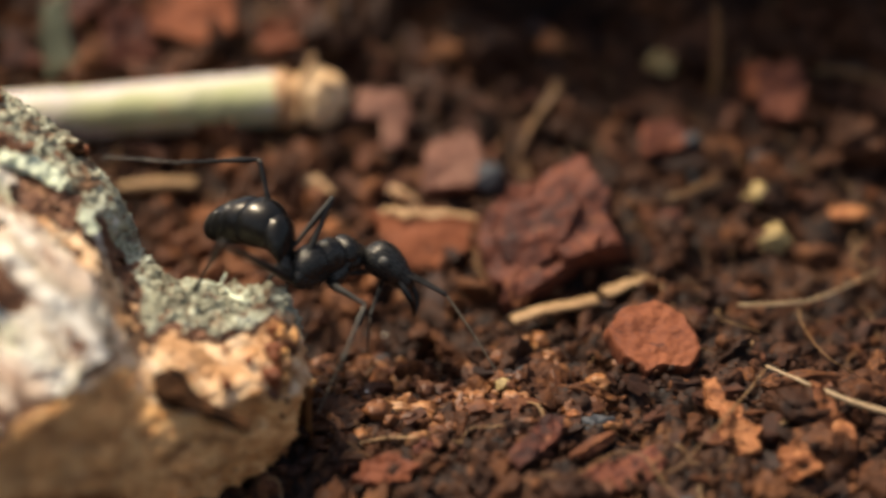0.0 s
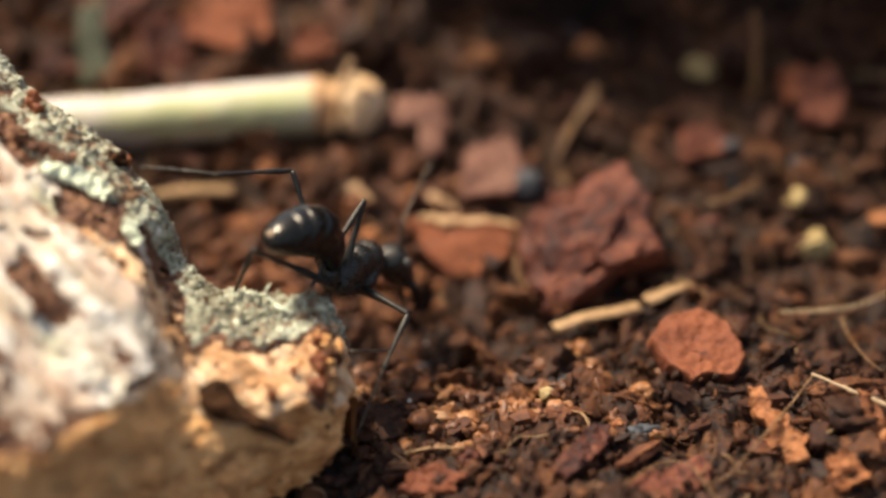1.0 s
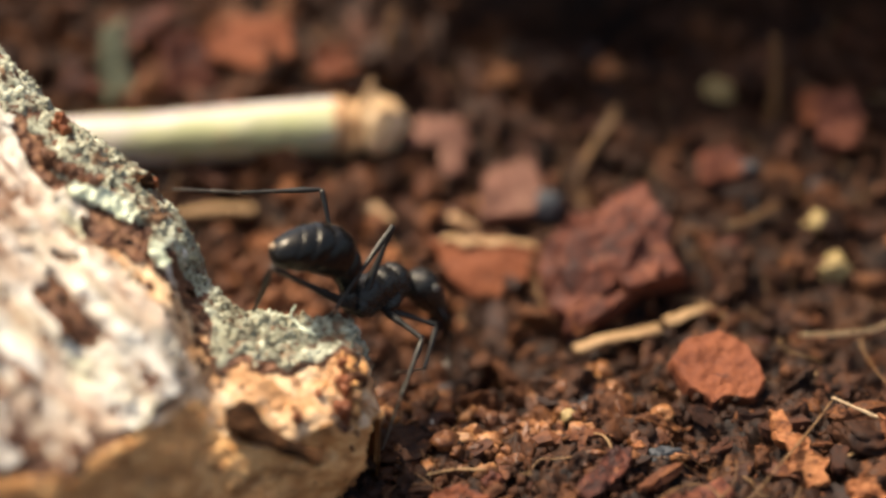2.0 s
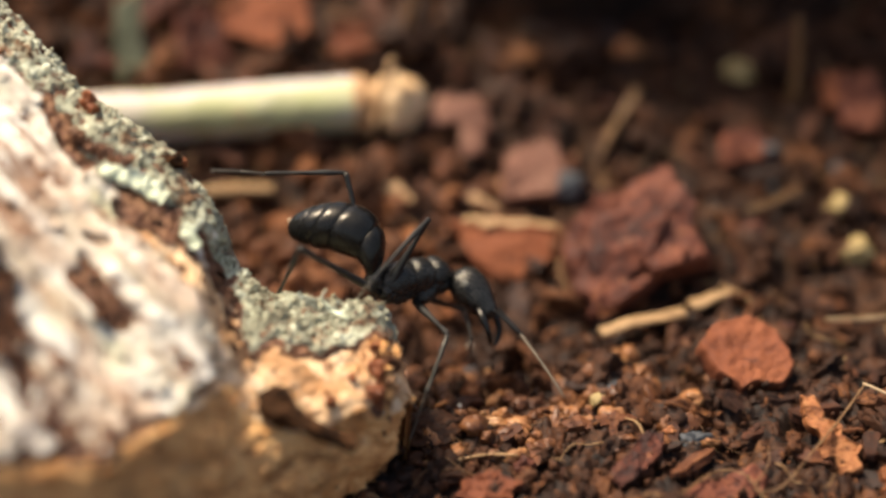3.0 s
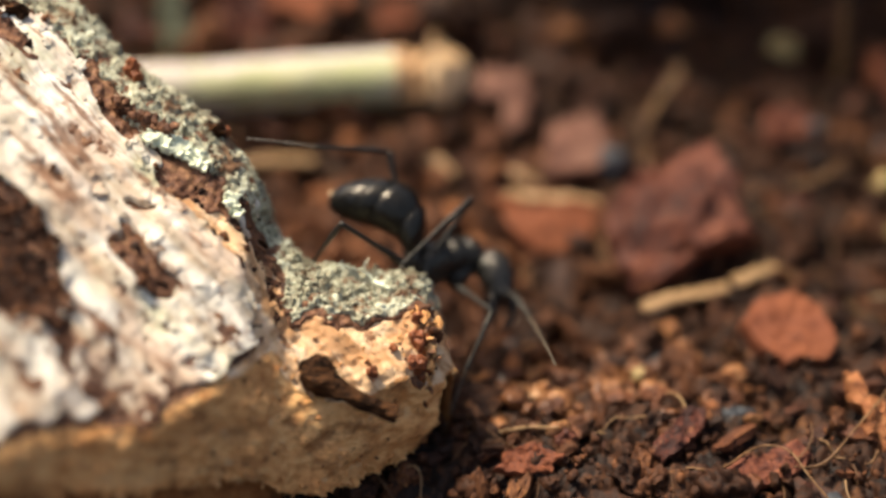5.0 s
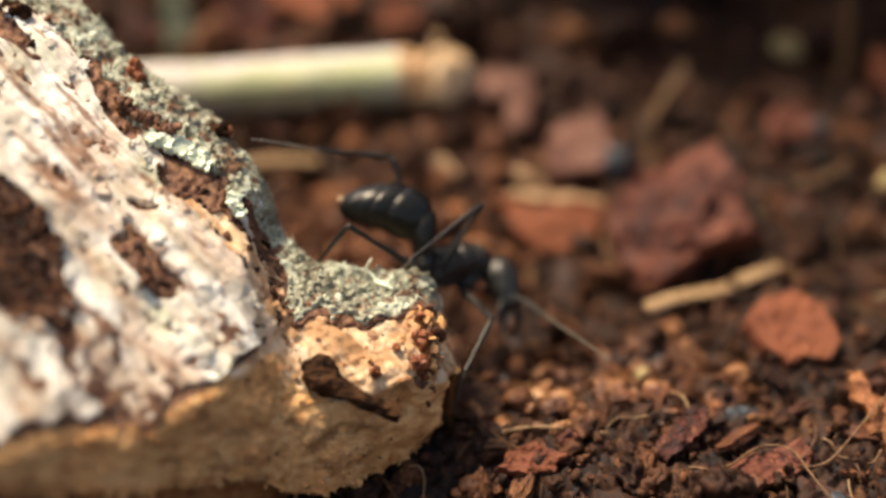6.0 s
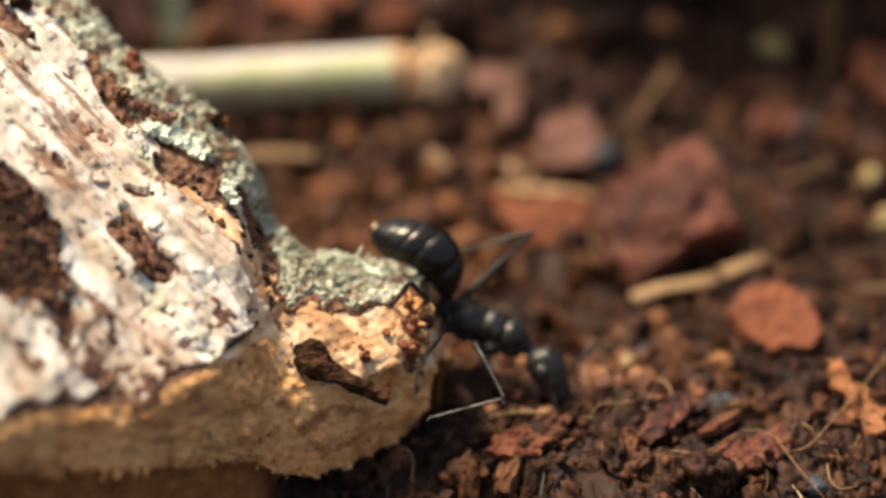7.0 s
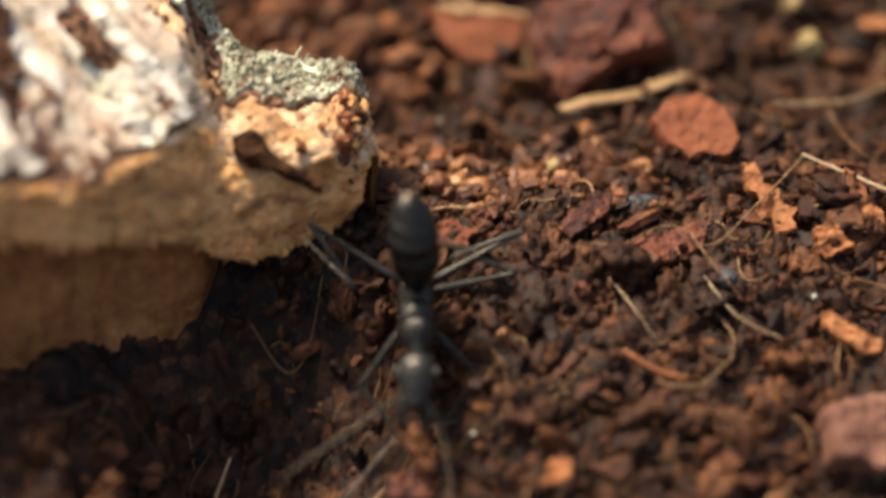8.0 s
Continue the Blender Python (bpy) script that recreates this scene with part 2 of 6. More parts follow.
stain(BARK, (0.20, 0.090, 0.045), 1.5, 0.545, 0.62, (0.3, 1.1, 1.1), 0.85, axis=GRAIN)
stain(BARK, (0.05, 0.020, 0.012), 0.9, 0.62, 0.67, (0.5, 1, 1), 0.9, axis=GRAIN)
stain(BARK, (0.34, 0.20, 0.12), 4.0, 0.020, 0.004, (0.35, 1.4, 1.4), 0.55, "crack", axis=GRAIN)
stain(LICHEN, (0.15, 0.065, 0.028), 1.5, 0.53, 0.61, (1, 1, 1), 0.85)
stain(LICHEN, (0.07, 0.046, 0.030), 0.6, 0.59, 0.66, (1, 1, 1), 0.7)
stain(LICHEN, (0.72, 0.735, 0.56), 1.1, 0.60, 0.70, (1, 1, 1), 0.7)
stain(RED_BARK, (0.07, 0.022, 0.012), 1.8, 0.56, 0.66, (1, 2, 1), 0.8)
stain(DARK_BARK, (0.30, 0.13, 0.06), 1.7, 0.60, 0.72, (1, 2, 1), 0.7)
stain(STRAW, (0.26, 0.13, 0.05), 1.2, 0.58, 0.70, (0.4, 1, 1), 0.7)
stain(STEM, (0.36, 0.38, 0.13), 2.4, 0.49, 0.60, (0.12, 1, 1), 0.7)
stain(STEM, (0.45, 0.26, 0.17), 2.2, 0.60, 0.70, (1, 1, 1), 0.6)
stain(ORANGE_BARK, (0.085, 0.028, 0.012), 0.9, 0.54, 0.66, (0.7, 2.2, 1), 0.8)
stain(TAN_BARK, (0.16, 0.07, 0.03), 1.6, 0.55, 0.66, (0.5, 1, 1), 0.7)


# ---- mesh helpers (all in millimetres, turned into metres when a mesh is made) ----
def lattice(p, seed):
    """Smooth random values in -1..1 at the rows of p."""
    i = np.floor(p).astype(np.int64)
    f = p - i
    f = f * f * (3 - 2 * f)
    total = 0
    for dx in (0, 1):
        for dy in (0, 1):
            for dz in (0, 1):
                k = (i[:, 0] + dx) * 374761393 + (i[:, 1] + dy) * 668265263 + (i[:, 2] + dz) * 2147483647 + seed * 974711
                k = (k ^ (k >> 13)) * 1274126177
                k = (k ^ (k >> 16)) & 0xFFFF
                w = (f[:, 0] if dx else 1 - f[:, 0]) * (f[:, 1] if dy else 1 - f[:, 1]) * (f[:, 2] if dz else 1 - f[:, 2])
                total = total + w * (k / 32767.5 - 1)
    return total


def rough_noise(p, size, octaves=3, seed=0):
    total, amp = 0, 1.0
    q = p / size
    for k in range(octaves):
        total = total + amp * lattice(q + 17.3 * k, seed + k)
        q, amp = q * 2.03, amp * 0.5
    return total


def mesh_of(name, verts, faces, mat, smooth=True):
    """A mesh from arrays; faces: one array of triangles or quads, or a list of such arrays."""
    me = bpy.data.meshes.new(name)
    groups = faces if isinstance(faces, list) else [faces]
    verts = np.asarray(verts, dtype=np.float32) * MM
    me.vertices.add(len(verts))
    me.vertices.foreach_set("co", verts.ravel())
    loops = np.concatenate([np.asarray(g).ravel() for g in groups]).astype(np.int32)
    sizes = np.concatenate([np.full(len(g), np.asarray(g).shape[1]) for g in groups]).astype(np.int32)
    starts = np.concatenate([[0], np.cumsum(sizes)[:-1]]).astype(np.int32)
    me.loops.add(len(loops))
    me.loops.foreach_set("vertex_index", loops)
    me.polygons.add(len(sizes))
    me.polygons.foreach_set("loop_start", starts)
    me.update(calc_edges=True)
    me.validate()
    me.polygons.foreach_set("use_smooth", np.full(len(me.polygons), smooth))
    me.materials.append(mat)
    return me


def piece(name, verts, faces, mat, parent=None, label="", smooth=True):
    ob = new(name, mesh_of(name, verts, faces, mat, smooth))
    ob.parent = parent
    if label:
        ob["label"] = label
    return ob


def grid_faces(rows, cols, close=False):
    r, c = np.meshgrid(np.arange(rows - 1), np.arange(cols if close else cols - 1), indexing="ij")
    d = (c + 1) % cols
    return np.stack([r * cols + c, r * cols + d, (r + 1) * cols + d, (r + 1) * cols + c], -1).reshape(-1, 4)


def smooth_line(points, n):
    """Catmull-Rom through the points, n samples."""
    p = np.asarray(points, float)
    p = np.vstack([2 * p[0] - p[1], p, 2 * p[-1] - p[-2]])
    u = np.linspace(0, len(p) - 3 - 1e-6, n)
    i = u.astype(int)
    t = (u - i)[:, None]
    a, b, c, d = p[i], p[i + 1], p[i + 2], p[i + 3]
    return 0.5 * (2 * b + (c - a) * t + (2 * a - 5 * b + 4 * c - d) * t ** 2 + (3 * b - a - 3 * c + d) * t ** 3)


def tube(points, radii, sides=8, n=24, wobble=0.0, seed=0, flat=1.0):
    """A closed tube round a smooth line; radii are spread along it."""
    line = smooth_line(points, n)
    rad = np.interp(np.linspace(0, 1, n), np.linspace(0, 1, len(radii)), radii)
    t = np.gradient(line, axis=0)
    t /= np.linalg.norm(t, axis=1)[:, None] + 1e-12
    up = np.array([0.13, 0.21, 1.0]) if abs(t[0][2]) < 0.9 else np.array([1.0, 0.1, 0.0])
    s = np.cross(t, up)
    s /= np.linalg.norm(s, axis=1)[:, None]
    w = np.cross(s, t)
    a = np.linspace(0, 2 * np.pi, sides, endpoint=False)
    v = line[:, None] + rad[:, None, None] * (np.cos(a)[None, :, None] * s[:, None] + flat * np.sin(a)[None, :, None] * w[:, None])
    v = v.reshape(-1, 3)
    if wobble:
        v += wobble * np.stack([rough_noise(v, max(radii) * 1.5, 2, seed + k) for k in range(3)], 1)
    f = grid_faces(n, sides, True)
    v = np.vstack([v, line[0], line[-1]])
    k = np.arange(sides)
    j = (k + 1) % sides
    caps = np.vstack([np.stack([np.full(sides, len(v) - 2), j, k], 1), np.stack([np.full(sides, len(v) - 1), (n - 1) * sides + k, (n - 1) * sides + j], 1)])
    return v, [f, caps]


def joined(pieces):
    """Several (verts, faces) as one."""
    vs, quads, tris, base = [], [], [], 0
    for v, fs in pieces:
        for f in fs if isinstance(fs, list) else [fs]:
            (quads if np.asarray(f).shape[1] == 4 else tris).append(np.asarray(f) + base)
        vs.append(v)
        base += len(v)
    return np.vstack(vs), [np.vstack(g) for g in (quads, tris) if g]


def ball(subdivisions):
    bm = bmesh.new()
    bmesh.ops.create_icosphere(bm, subdivisions=subdivisions, radius=1)
    v = np.array([p.co[:] for p in bm.verts])
    f = np.array([[p.index for p in q.verts] for q in bm.faces])
    bm.free()
    return v, f


BALL1, BALL2, BALL3, BALL4 = ball(1), ball(2), ball(3), ball(4)


def lump(size, seed, rough=0.25, fine=0.6, level=BALL4):
    """An uneven pebble of the given half sizes."""
    v, f = level
    d = 1 + rough * rough_noise(v, 0.9, 3, seed)
    p = v * d[:, None] * np.asarray(size)
    p += fine * 0.06 * min(size) * np.stack([rough_noise(v, 0.22, 2, seed + 9 + k) for k in range(3)], 1)
    return p, f


def slab(outline, thick, seed, rough=0.12, bend=0.0, layers=0.0, n=88, rings=16):
    """A flake of bark: an outline seen from above, uneven faces, broken edges; bend curls it along x."""
    o = np.asarray(outline, float)
    c = o.mean(0)
    closed = np.vstack([o, o[:1]])
    length = np.concatenate([[0], np.cumsum(np.linalg.norm(np.diff(closed, axis=0), axis=1))])
    u = np.linspace(0, length[-1], n, endpoint=False)
    ring = np.stack([np.interp(u, length, closed[:, 0]), np.interp(u, length, closed[:, 1])], 1)
    size = np.linalg.norm(o - c, axis=1).mean()
    ring += rough * size * 0.5 * np.stack([rough_noise(np.column_stack([ring, np.zeros(n)]), size * 0.35, 3, seed + k) for k in (0, 5)], 1)
    rows = []
    for k in range(rings):
        s = 0.02 + 0.98 * (k / (rings - 1)) ** 0.8
        rows.append(np.column_stack([c + (ring - c) * s * (0.965 if k == rings - 1 else 1), np.full(n, thick / 2)]))
    for z in (0.28, 0.0, -0.28):
        rows.append(np.column_stack([c + (ring - c) * (1.0 if z else 1.015), np.full(n, thick * z)]))
    for k in range(rings - 1, -1, -1):
        s = 0.02 + 0.98 * (k / (rings - 1)) ** 0.8
        rows.append(np.column_stack([c + (ring - c) * s * (0.965 if k == rings - 1 else 1), np.full(n, -thick / 2)]))
    v = np.vstack(rows)
    v[:, 2] += rough * thick * 1.4 * rough_noise(v * [1, 1, 0.3], size * 0.6, 4, seed + 11)
    if layers:
        v[:, 2] += layers * np.sign(rough_noise(v * [1, 0.4, 0], size * 0.5, 2, seed + 3)) * 0.5
    v += rough * 0.25 * np.stack([rough_noise(v, max(thick * 0.6, 0.3), 3, seed + 21 + k) for k in range(3)], 1)
    v[:, 2] += bend * ((v[:, 0] - c[0]) ** 2)
    if thick > 0.45:
        v += 0.08 * np.stack([rough_noise(v, 0.38, 3, seed + 31 + k) for k in range(3)], 1)
    f = grid_faces(len(rows), n, True)
    k = np.arange(n)
    last = (len(rows) - 1) * n
    v = np.vstack([v, v[:n].mean(0), v[last:last + n].mean(0)])
    caps = np.vstack([np.stack([np.full(n, len(v) - 2), (k + 1) % n, k], 1), np.stack([np.full(n, len(v) - 1), last + k, last + (k + 1) % n], 1)])
    return v - np.array([c[0], c[1], 0]), [f, caps]


def put(ob, x, y, z, rx=0, ry=0, rz=0):
    ob.matrix_basis = pose(x * MM, y * MM, z * MM, rx, ry, rz)
    return ob


# ---- ground: one sheet, fine near the log and wider outwards ----
def ground_height(x, y):
    p = np.column_stack([np.ravel(x), np.ravel(y), np.zeros(np.size(x))])
    h = 0.7 * rough_noise(p, 9.0, 3, 40) + 0.5 * rough_noise(p, 2.2, 4, 50)
    h -= 0.5 * 1.5 * np.log1p(np.exp(np.clip((-4.0 - p[:, 1]) / 1.5, -40, 12)))
    h -= 8.0 * np.exp(-(((p[:, 0] + 4.5) / 8.5) ** 4 + ((p[:, 1] + 17.5) / 9.8) ** 4))
    rise = 3.0 * np.log1p(np.exp(np.clip((p[:, 1] - 12.0) / 3.0, -40, 40)))
    h += 0.6 * np.minimum(rise, 32 + 0.02 * np.minimum(rise, 400))
    h -= 9.0 * np.exp(-(((p[:, 0] - 10.5) / 8.5) ** 4 + ((p[:, 1] - 33.5) / 3.2) ** 4))
    h += 1.2 * np.exp(-(((p[:, 0] - 20) / 5) ** 2 + ((p[:, 1] - 10) / 6) ** 2)) - 1.0 * np.exp(-(((p[:, 0] - 6) / 5) ** 2 + ((p[:, 1] - 5) / 4) ** 2))
    h += 1.1 * np.exp(-((p[:, 1] - 23.0) / 5.0) ** 2) / (1 + np.exp(np.clip((p[:, 0] + 3.0) * 1.2, -40, 40)))
    h = np.maximum(h, -14.0)
    far = np.clip((np.hypot(p[:, 0], p[:, 1] - 15) - 90) / 200, 0, 1)
    return h * (1 + 2 * far)


def grains(x, y, size, seed):
    """Rounded grains side by side, 0..1 high, of uneven height."""
    px, py = x / size, y / size
    ix, iy = np.floor(px).astype(np.int64), np.floor(py).astype(np.int64)
    best = np.zeros(len(px))
    for dx in (-1, 0, 1):
        for dy in (-1, 0, 1):
            cx, cy = ix + dx, iy + dy
            k = cx * 374761393 + cy * 668265263 + seed * 974711
            k = (k ^ (k >> 13)) * 1274126177
            k = k ^ (k >> 16)
            jx, jy, jr = (k & 0x3FF) / 1023.0, ((k >> 10) & 0x3FF) / 1023.0, ((k >> 20) & 0x3FF) / 1023.0
            radius = 0.45 + 0.45 * jr
            d2 = ((px - cx - jx) ** 2 + (py - cy - jy) ** 2) / radius ** 2
            best = np.maximum(best, np.sqrt(np.clip(1 - d2, 0, 1)) * (0.35 + 0.65 * jr))
    return best


def crumble(x, y):
    """The crumbly skin of the soil."""
    p = np.column_stack([x, y, np.zeros(len(x))])
    wx = x + 0.25 * rough_noise(p, 0.9, 2, 21)
    wy = y + 0.25 * rough_noise(p, 0.9, 2, 22)
    return 0.75 * grains(wx, wy, 1.7, 1) + 0.48 * grains(wx, wy, 0.85, 2) + 0.20 * grains(wx, wy, 0.42, 3) + 0.05 * rough_noise(p, 0.3, 2, 23)


def spread_axis(lo, hi, step, reach):
    inner = np.arange(lo, hi + step, step)
    outer = np.cumsum(step * 1.28 ** np.arange(1, 60))
    outer = outer[outer < reach]
    return np.concatenate([lo - outer[::-1], inner, hi + outer])


def build_ground():
    xs = spread_axis(-26, 42, 0.14, 60000)
    ys = np.concatenate([spread_axis(-25, 16, 0.13, 60000)])
    near = ys[ys <= 16]
    mid = np.concatenate([np.arange(16.15, 36, 0.17), np.arange(36, 52, 0.4)])
    far = 52 + np.cumsum(0.5 * 1.28 ** np.arange(1, 46))
    ys = np.concatenate([near, mid, far])
    gx, gy = np.meshgrid(xs, ys, indexing="ij")
    fade = np.clip((120 - np.hypot(gx.ravel(), gy.ravel() - 15)) / 40, 0, 1)
    v = np.column_stack([gx.ravel(), gy.ravel(), ground_height(gx, gy) - 0.85 + fade * crumble(gx.ravel(), gy.ravel())])
    ob = piece("ground", v, grid_faces(len(xs), len(ys)), PEAT)
    tagged(ob, "dark red-brown moist peat soil with uneven crumbly surface", "soil", kind="structure")


build_ground()


def scatter(count, seed, small, large, near=-25, far=37):
    """Places and sizes for loose bits, thinner and coarser towards the back."""
    rng = np.random.default_rng(seed)
    y = near + (far - near) * rng.random(count) ** 1.25
    half = 22.5 + (y + 28) * 0.16
    x = 6.5 + half * (2 * rng.random(count) - 1)
    r = small * (large / small) ** (rng.random(count) ** 1.8)
    r *= 1 + 0.8 * np.clip((y - 12) / 26, 0, 0.6)
    return x, y, r, rng


def turns(rng, n):
    q = rng.normal(size=(n, 4))
    q /= np.linalg.norm(q, axis=1)[:, None]
    w, x, y, z = q.T
    return np.stack([np.stack([1 - 2 * (y * y + z * z), 2 * (x * y - w * z), 2 * (x * z + w * y)], -1),
                     np.stack([2 * (x * y + w * z), 1 - 2 * (x * x + z * z), 2 * (y * z - w * x)], -1),
                     np.stack([2 * (x * z - w * y), 2 * (y * z + w * x), 1 - 2 * (x * x + y * y)], -1)], 1)


def many(shapes, place, size, turn, which):
    """Many copies of a few shapes as arrays; size: (n, 3)."""
    vs, fs, base = [], [], 0
    for k, (sv, sf) in enumerate(shapes):
        sel = np.where(which == k)[0]
        if not len(sel):
            continue
        v = sv[None] * size[sel][:, None]
        v = np.einsum("nij,nvj->nvi", turn[sel], v) + place[sel][:, None]
        f = sf[None] + (np.arange(len(sel)) * len(sv))[:, None, None] + base
        vs.append(v.reshape(-1, 3))
        fs.append(f.reshape(-1, sf.shape[1]))
        base += len(sel) * len(sv)
    return np.vstack(vs), np.vstack(fs)


CRUMB_SHAPES = [lump((1, 1, 1), 300 + k, 0.5, 3.5, BALL2) for k in range(10)]


def berry(seed, level=None):
    """A broken crumb of peat: a lump with ridges, pits and torn corners."""
    rng = np.random.default_rng(seed)
    v, f = level or BALL3
    p = v * (1 + 0.42 * rough_noise(v, 0.9, 2, seed))[:, None]
    for _ in range(4):
        d = rng.normal(size=3)
        d /= np.linalg.norm(d)
        over = np.maximum(p @ d - (0.42 + 0.4 * rng.random()), 0)
        p = p - 0.6 * over[:, None] * d
    p *= (1 + 0.42 * (0.4 - np.abs(rough_noise(v, 0.45, 3, seed + 50))))[:, None]
    p += 0.10 * np.stack([rough_noise(v, 0.24, 2, seed + 70 + k) for k in range(3)], 1)
    return p * [1.2, 0.6 + 0.5 * rng.random(), 0.5 + 0.4 * rng.random()], f


BERRIES = [berry(900 + k) for k in range(30)]
CLUMPS = [berry(1900 + k, BALL4) for k in range(16)]
SPECKS = [lump((1, 1, 1), 330 + k, 0.5, 4.0, BALL1) for k in range(6)]


def splinter_shape(seed):
    """A broken splinter about 2 long: a bent bar with ragged ends."""
    v, f = [], []
    rng = np.random.default_rng(seed)
    xs = np.linspace(-1, 1, 5)
    for i, x in enumerate(xs):
        w = (0.28 + 0.1 * rng.random()) * (0.55 if i in (0, 4) else 1)
        h = 0.13 * (0.6 if i in (0, 4) else 1)
        off = 0.1 * rng.normal(size=2)
        for a, b in ((-1, -1), (1, -1), (1, 1), (-1, 1)):
            v.append((x + 0.12 * rng.normal(), a * w + off[0], b * h + off[1] * 0.6))
    v = np.array(v)
    quads = grid_faces(5, 4, True)
    tri = [np.vstack([quads[:, [0, 1, 2]], quads[:, [0, 2, 3]]]), np.array([[0, 2, 1], [0, 3, 2], [16, 17, 18], [16, 18, 19]])]
    return v, np.vstack(tri)


SPLINTERS = [splinter_shape(700 + k) for k in range(7)]


def free_of_log(x, y):
    if np.ndim(x) and len(x) > 1:
        bare = (((x + 4.5) / 8.0) ** 4 + ((y + 17.5) / 9.3) ** 4 < 1) & (np.modf(np.abs(x * 7.31 + y * 3.7))[0] > 0.2)
    else:
        bare = False
    return ~bare & ~((x < np.interp(y, [-18, -9, -2, 3, 14], [-20, -9, -1, -3, -17])) & (y > -16) & (y < 14))


def strewn(name, label, category, group, shapes, mat, place, size, turn, which, smooth=True):
    """Single things that share a few meshes."""
    meshes = [mesh_of(name, v, f, mat, smooth) for v, f in shapes]
    for p, q, m, k in zip(place, size, turn, which):
        ob = new(name, meshes[k])
        m = m / np.cbrt(np.linalg.det(m))
        ob.matrix_basis = Matrix.LocRotScale(mm(*p), Matrix(m.tolist()).to_quaternion(), Vector(q.tolist()))
        tagged(ob, label(q), category, group)


def build_crumbs():
    # moist clods of small grains, heaped unevenly
    pieces = []
    for count, small, large, shapes, seed in ((760, 0.7, 1.55, CLUMPS, 4), (3200, 0.24, 0.85, BERRIES, 5)):
        x, y, r, rng = scatter(count, seed, small, large)
        heap = rough_noise(np.column_stack([x, y, np.zeros(len(x))]), 2.6, 2, 77)
        keep = free_of_log(x, y)
        x, y, r, heap = x[keep], y[keep], r[keep], heap[keep]
        n = len(x)
        z = ground_height(x, y) - 0.45 + 0.35 * r * rng.random(n) + 0.9 * np.clip(heap, -0.6, 0.9)
        size = r[:, None] * (0.6 + 0.7 * rng.random((n, 3)))
        place, turn, which = np.column_stack([x, y, z]), turns(rng, n), rng.integers(0, len(shapes), n)
        rest_of = np.ones(n, bool)
        if shapes is CLUMPS:
            rest_of = (x < 1) | (x > 31) | (y > 9)
            one = ~rest_of
            strewn("soil_clod", lambda q: ("large crumbly" if max(q) > 1.15 else "small crumbly") + " red-brown clod of moist soil", "clod", "soil clods", CLUMPS, CLOD, place[one], size[one], turn[one], which[one])
        pieces.append(many(shapes, place[rest_of], size[rest_of], turn[rest_of], which[rest_of]))
    v, f = joined(pieces)
    ob = piece("soil_crumbs", v, f, CRUMB)
    tagged(ob, "loose reddish-brown crumbs of moist soil", "soil crumbs", kind="stuff")
    # single grains between and on them
    pieces = []
    for count, small, large, shapes, seed, rise in ((5500, 0.10, 0.36, CRUMB_SHAPES, 6, 0.9), (7000, 0.05, 0.2, SPECKS, 7, 0.8)):
        x, y, r, rng = scatter(count, seed, small, large)
        keep = free_of_log(x, y)
        x, y, r = x[keep], y[keep], r[keep]
        n = len(x)
        z = ground_height(x, y) - 0.30 + 0.5 * r + rise * rng.random(n) ** 2
        size = r[:, None] * (0.45 + 1.0 * rng.random((n, 3)))
        pieces.append(many(shapes, np.column_stack([x, y, z]), size, turns(rng, n), rng.integers(0, len(shapes), n)))
    v, f = joined(pieces)
    ob = piece("fine_soil", v, f, CRUMB)
    tagged(ob, "fine dark grains of peat between the crumbs", "soil", kind="stuff")


def build_tan_grains(name, label, mat, seed, n, cx, cy, wide, deep, large):
    rng = np.random.default_rng(seed)
    x, y = cx + wide * rng.normal(size=n), cy + deep * rng.normal(size=n)
    keep = free_of_log(x, y)
    x, y = x[keep], y[keep]
    n = len(x)
    r = 0.18 + large * rng.random(n) ** 2
    z = ground_height(x, y) - 0.1 + 0.5 * rng.random(n)
    size = r[:, None] * (0.6 + 0.8 * rng.random((n, 3)))
    v, f = many(BERRIES, np.column_stack([x, y, z]), size * 1.3, turns(rng, n), rng.integers(0, len(BERRIES), n))
    tagged(piece(name, v, f, mat), label, "soil crumbs", kind="stuff")


def build_splinters():
    x, y, r, rng = scatter(900, 8, 0.3, 1.5)
    keep = free_of_log(x, y)
    x, y, r = x[keep], y[keep], r[keep]
    n = len(x)
    t = turns(rng, n)
    t = 0.35 * t
    yaw = rng.random(n) * 2 * np.pi
    t[:, 0, 0] += np.cos(yaw)
    t[:, 0, 1] -= np.sin(yaw)
    t[:, 1, 0] += np.sin(yaw)
    t[:, 1, 1] += np.cos(yaw)
    t[:, 2, 2] += 1
    z = ground_height(x, y) + 0.05 + 0.4 * r * rng.random(n)
    size = r[:, None] * np.column_stack([0.8 + 0.6 * rng.random(n), 0.7 + 0.7 * rng.random(n), 0.8 + 1.2 * rng.random(n)])
    place, which = np.column_stack([x, y, z]), rng.integers(0, len(SPLINTERS), n)
    one = (x > 2) & (x < 31) & (y < 12) & (r > 0.45)
    strewn("bark_splinter", lambda q: ("long" if q[0] > 1.0 else "short") + " reddish-brown splinter of bark lying on soil", "splinter", "bark splinters", SPLINTERS, SPLINTER, place[one], size[one], t[one], which[one], False)
    v, f = many(SPLINTERS, place[~one], size[~one], t[~one], which[~one])
    ob = piece("bark_splinters", v, f, FLAKE, smooth=False)
    tagged(ob, "dark and reddish splinters of bark lying in the soil", "bark splinters", kind="stuff")


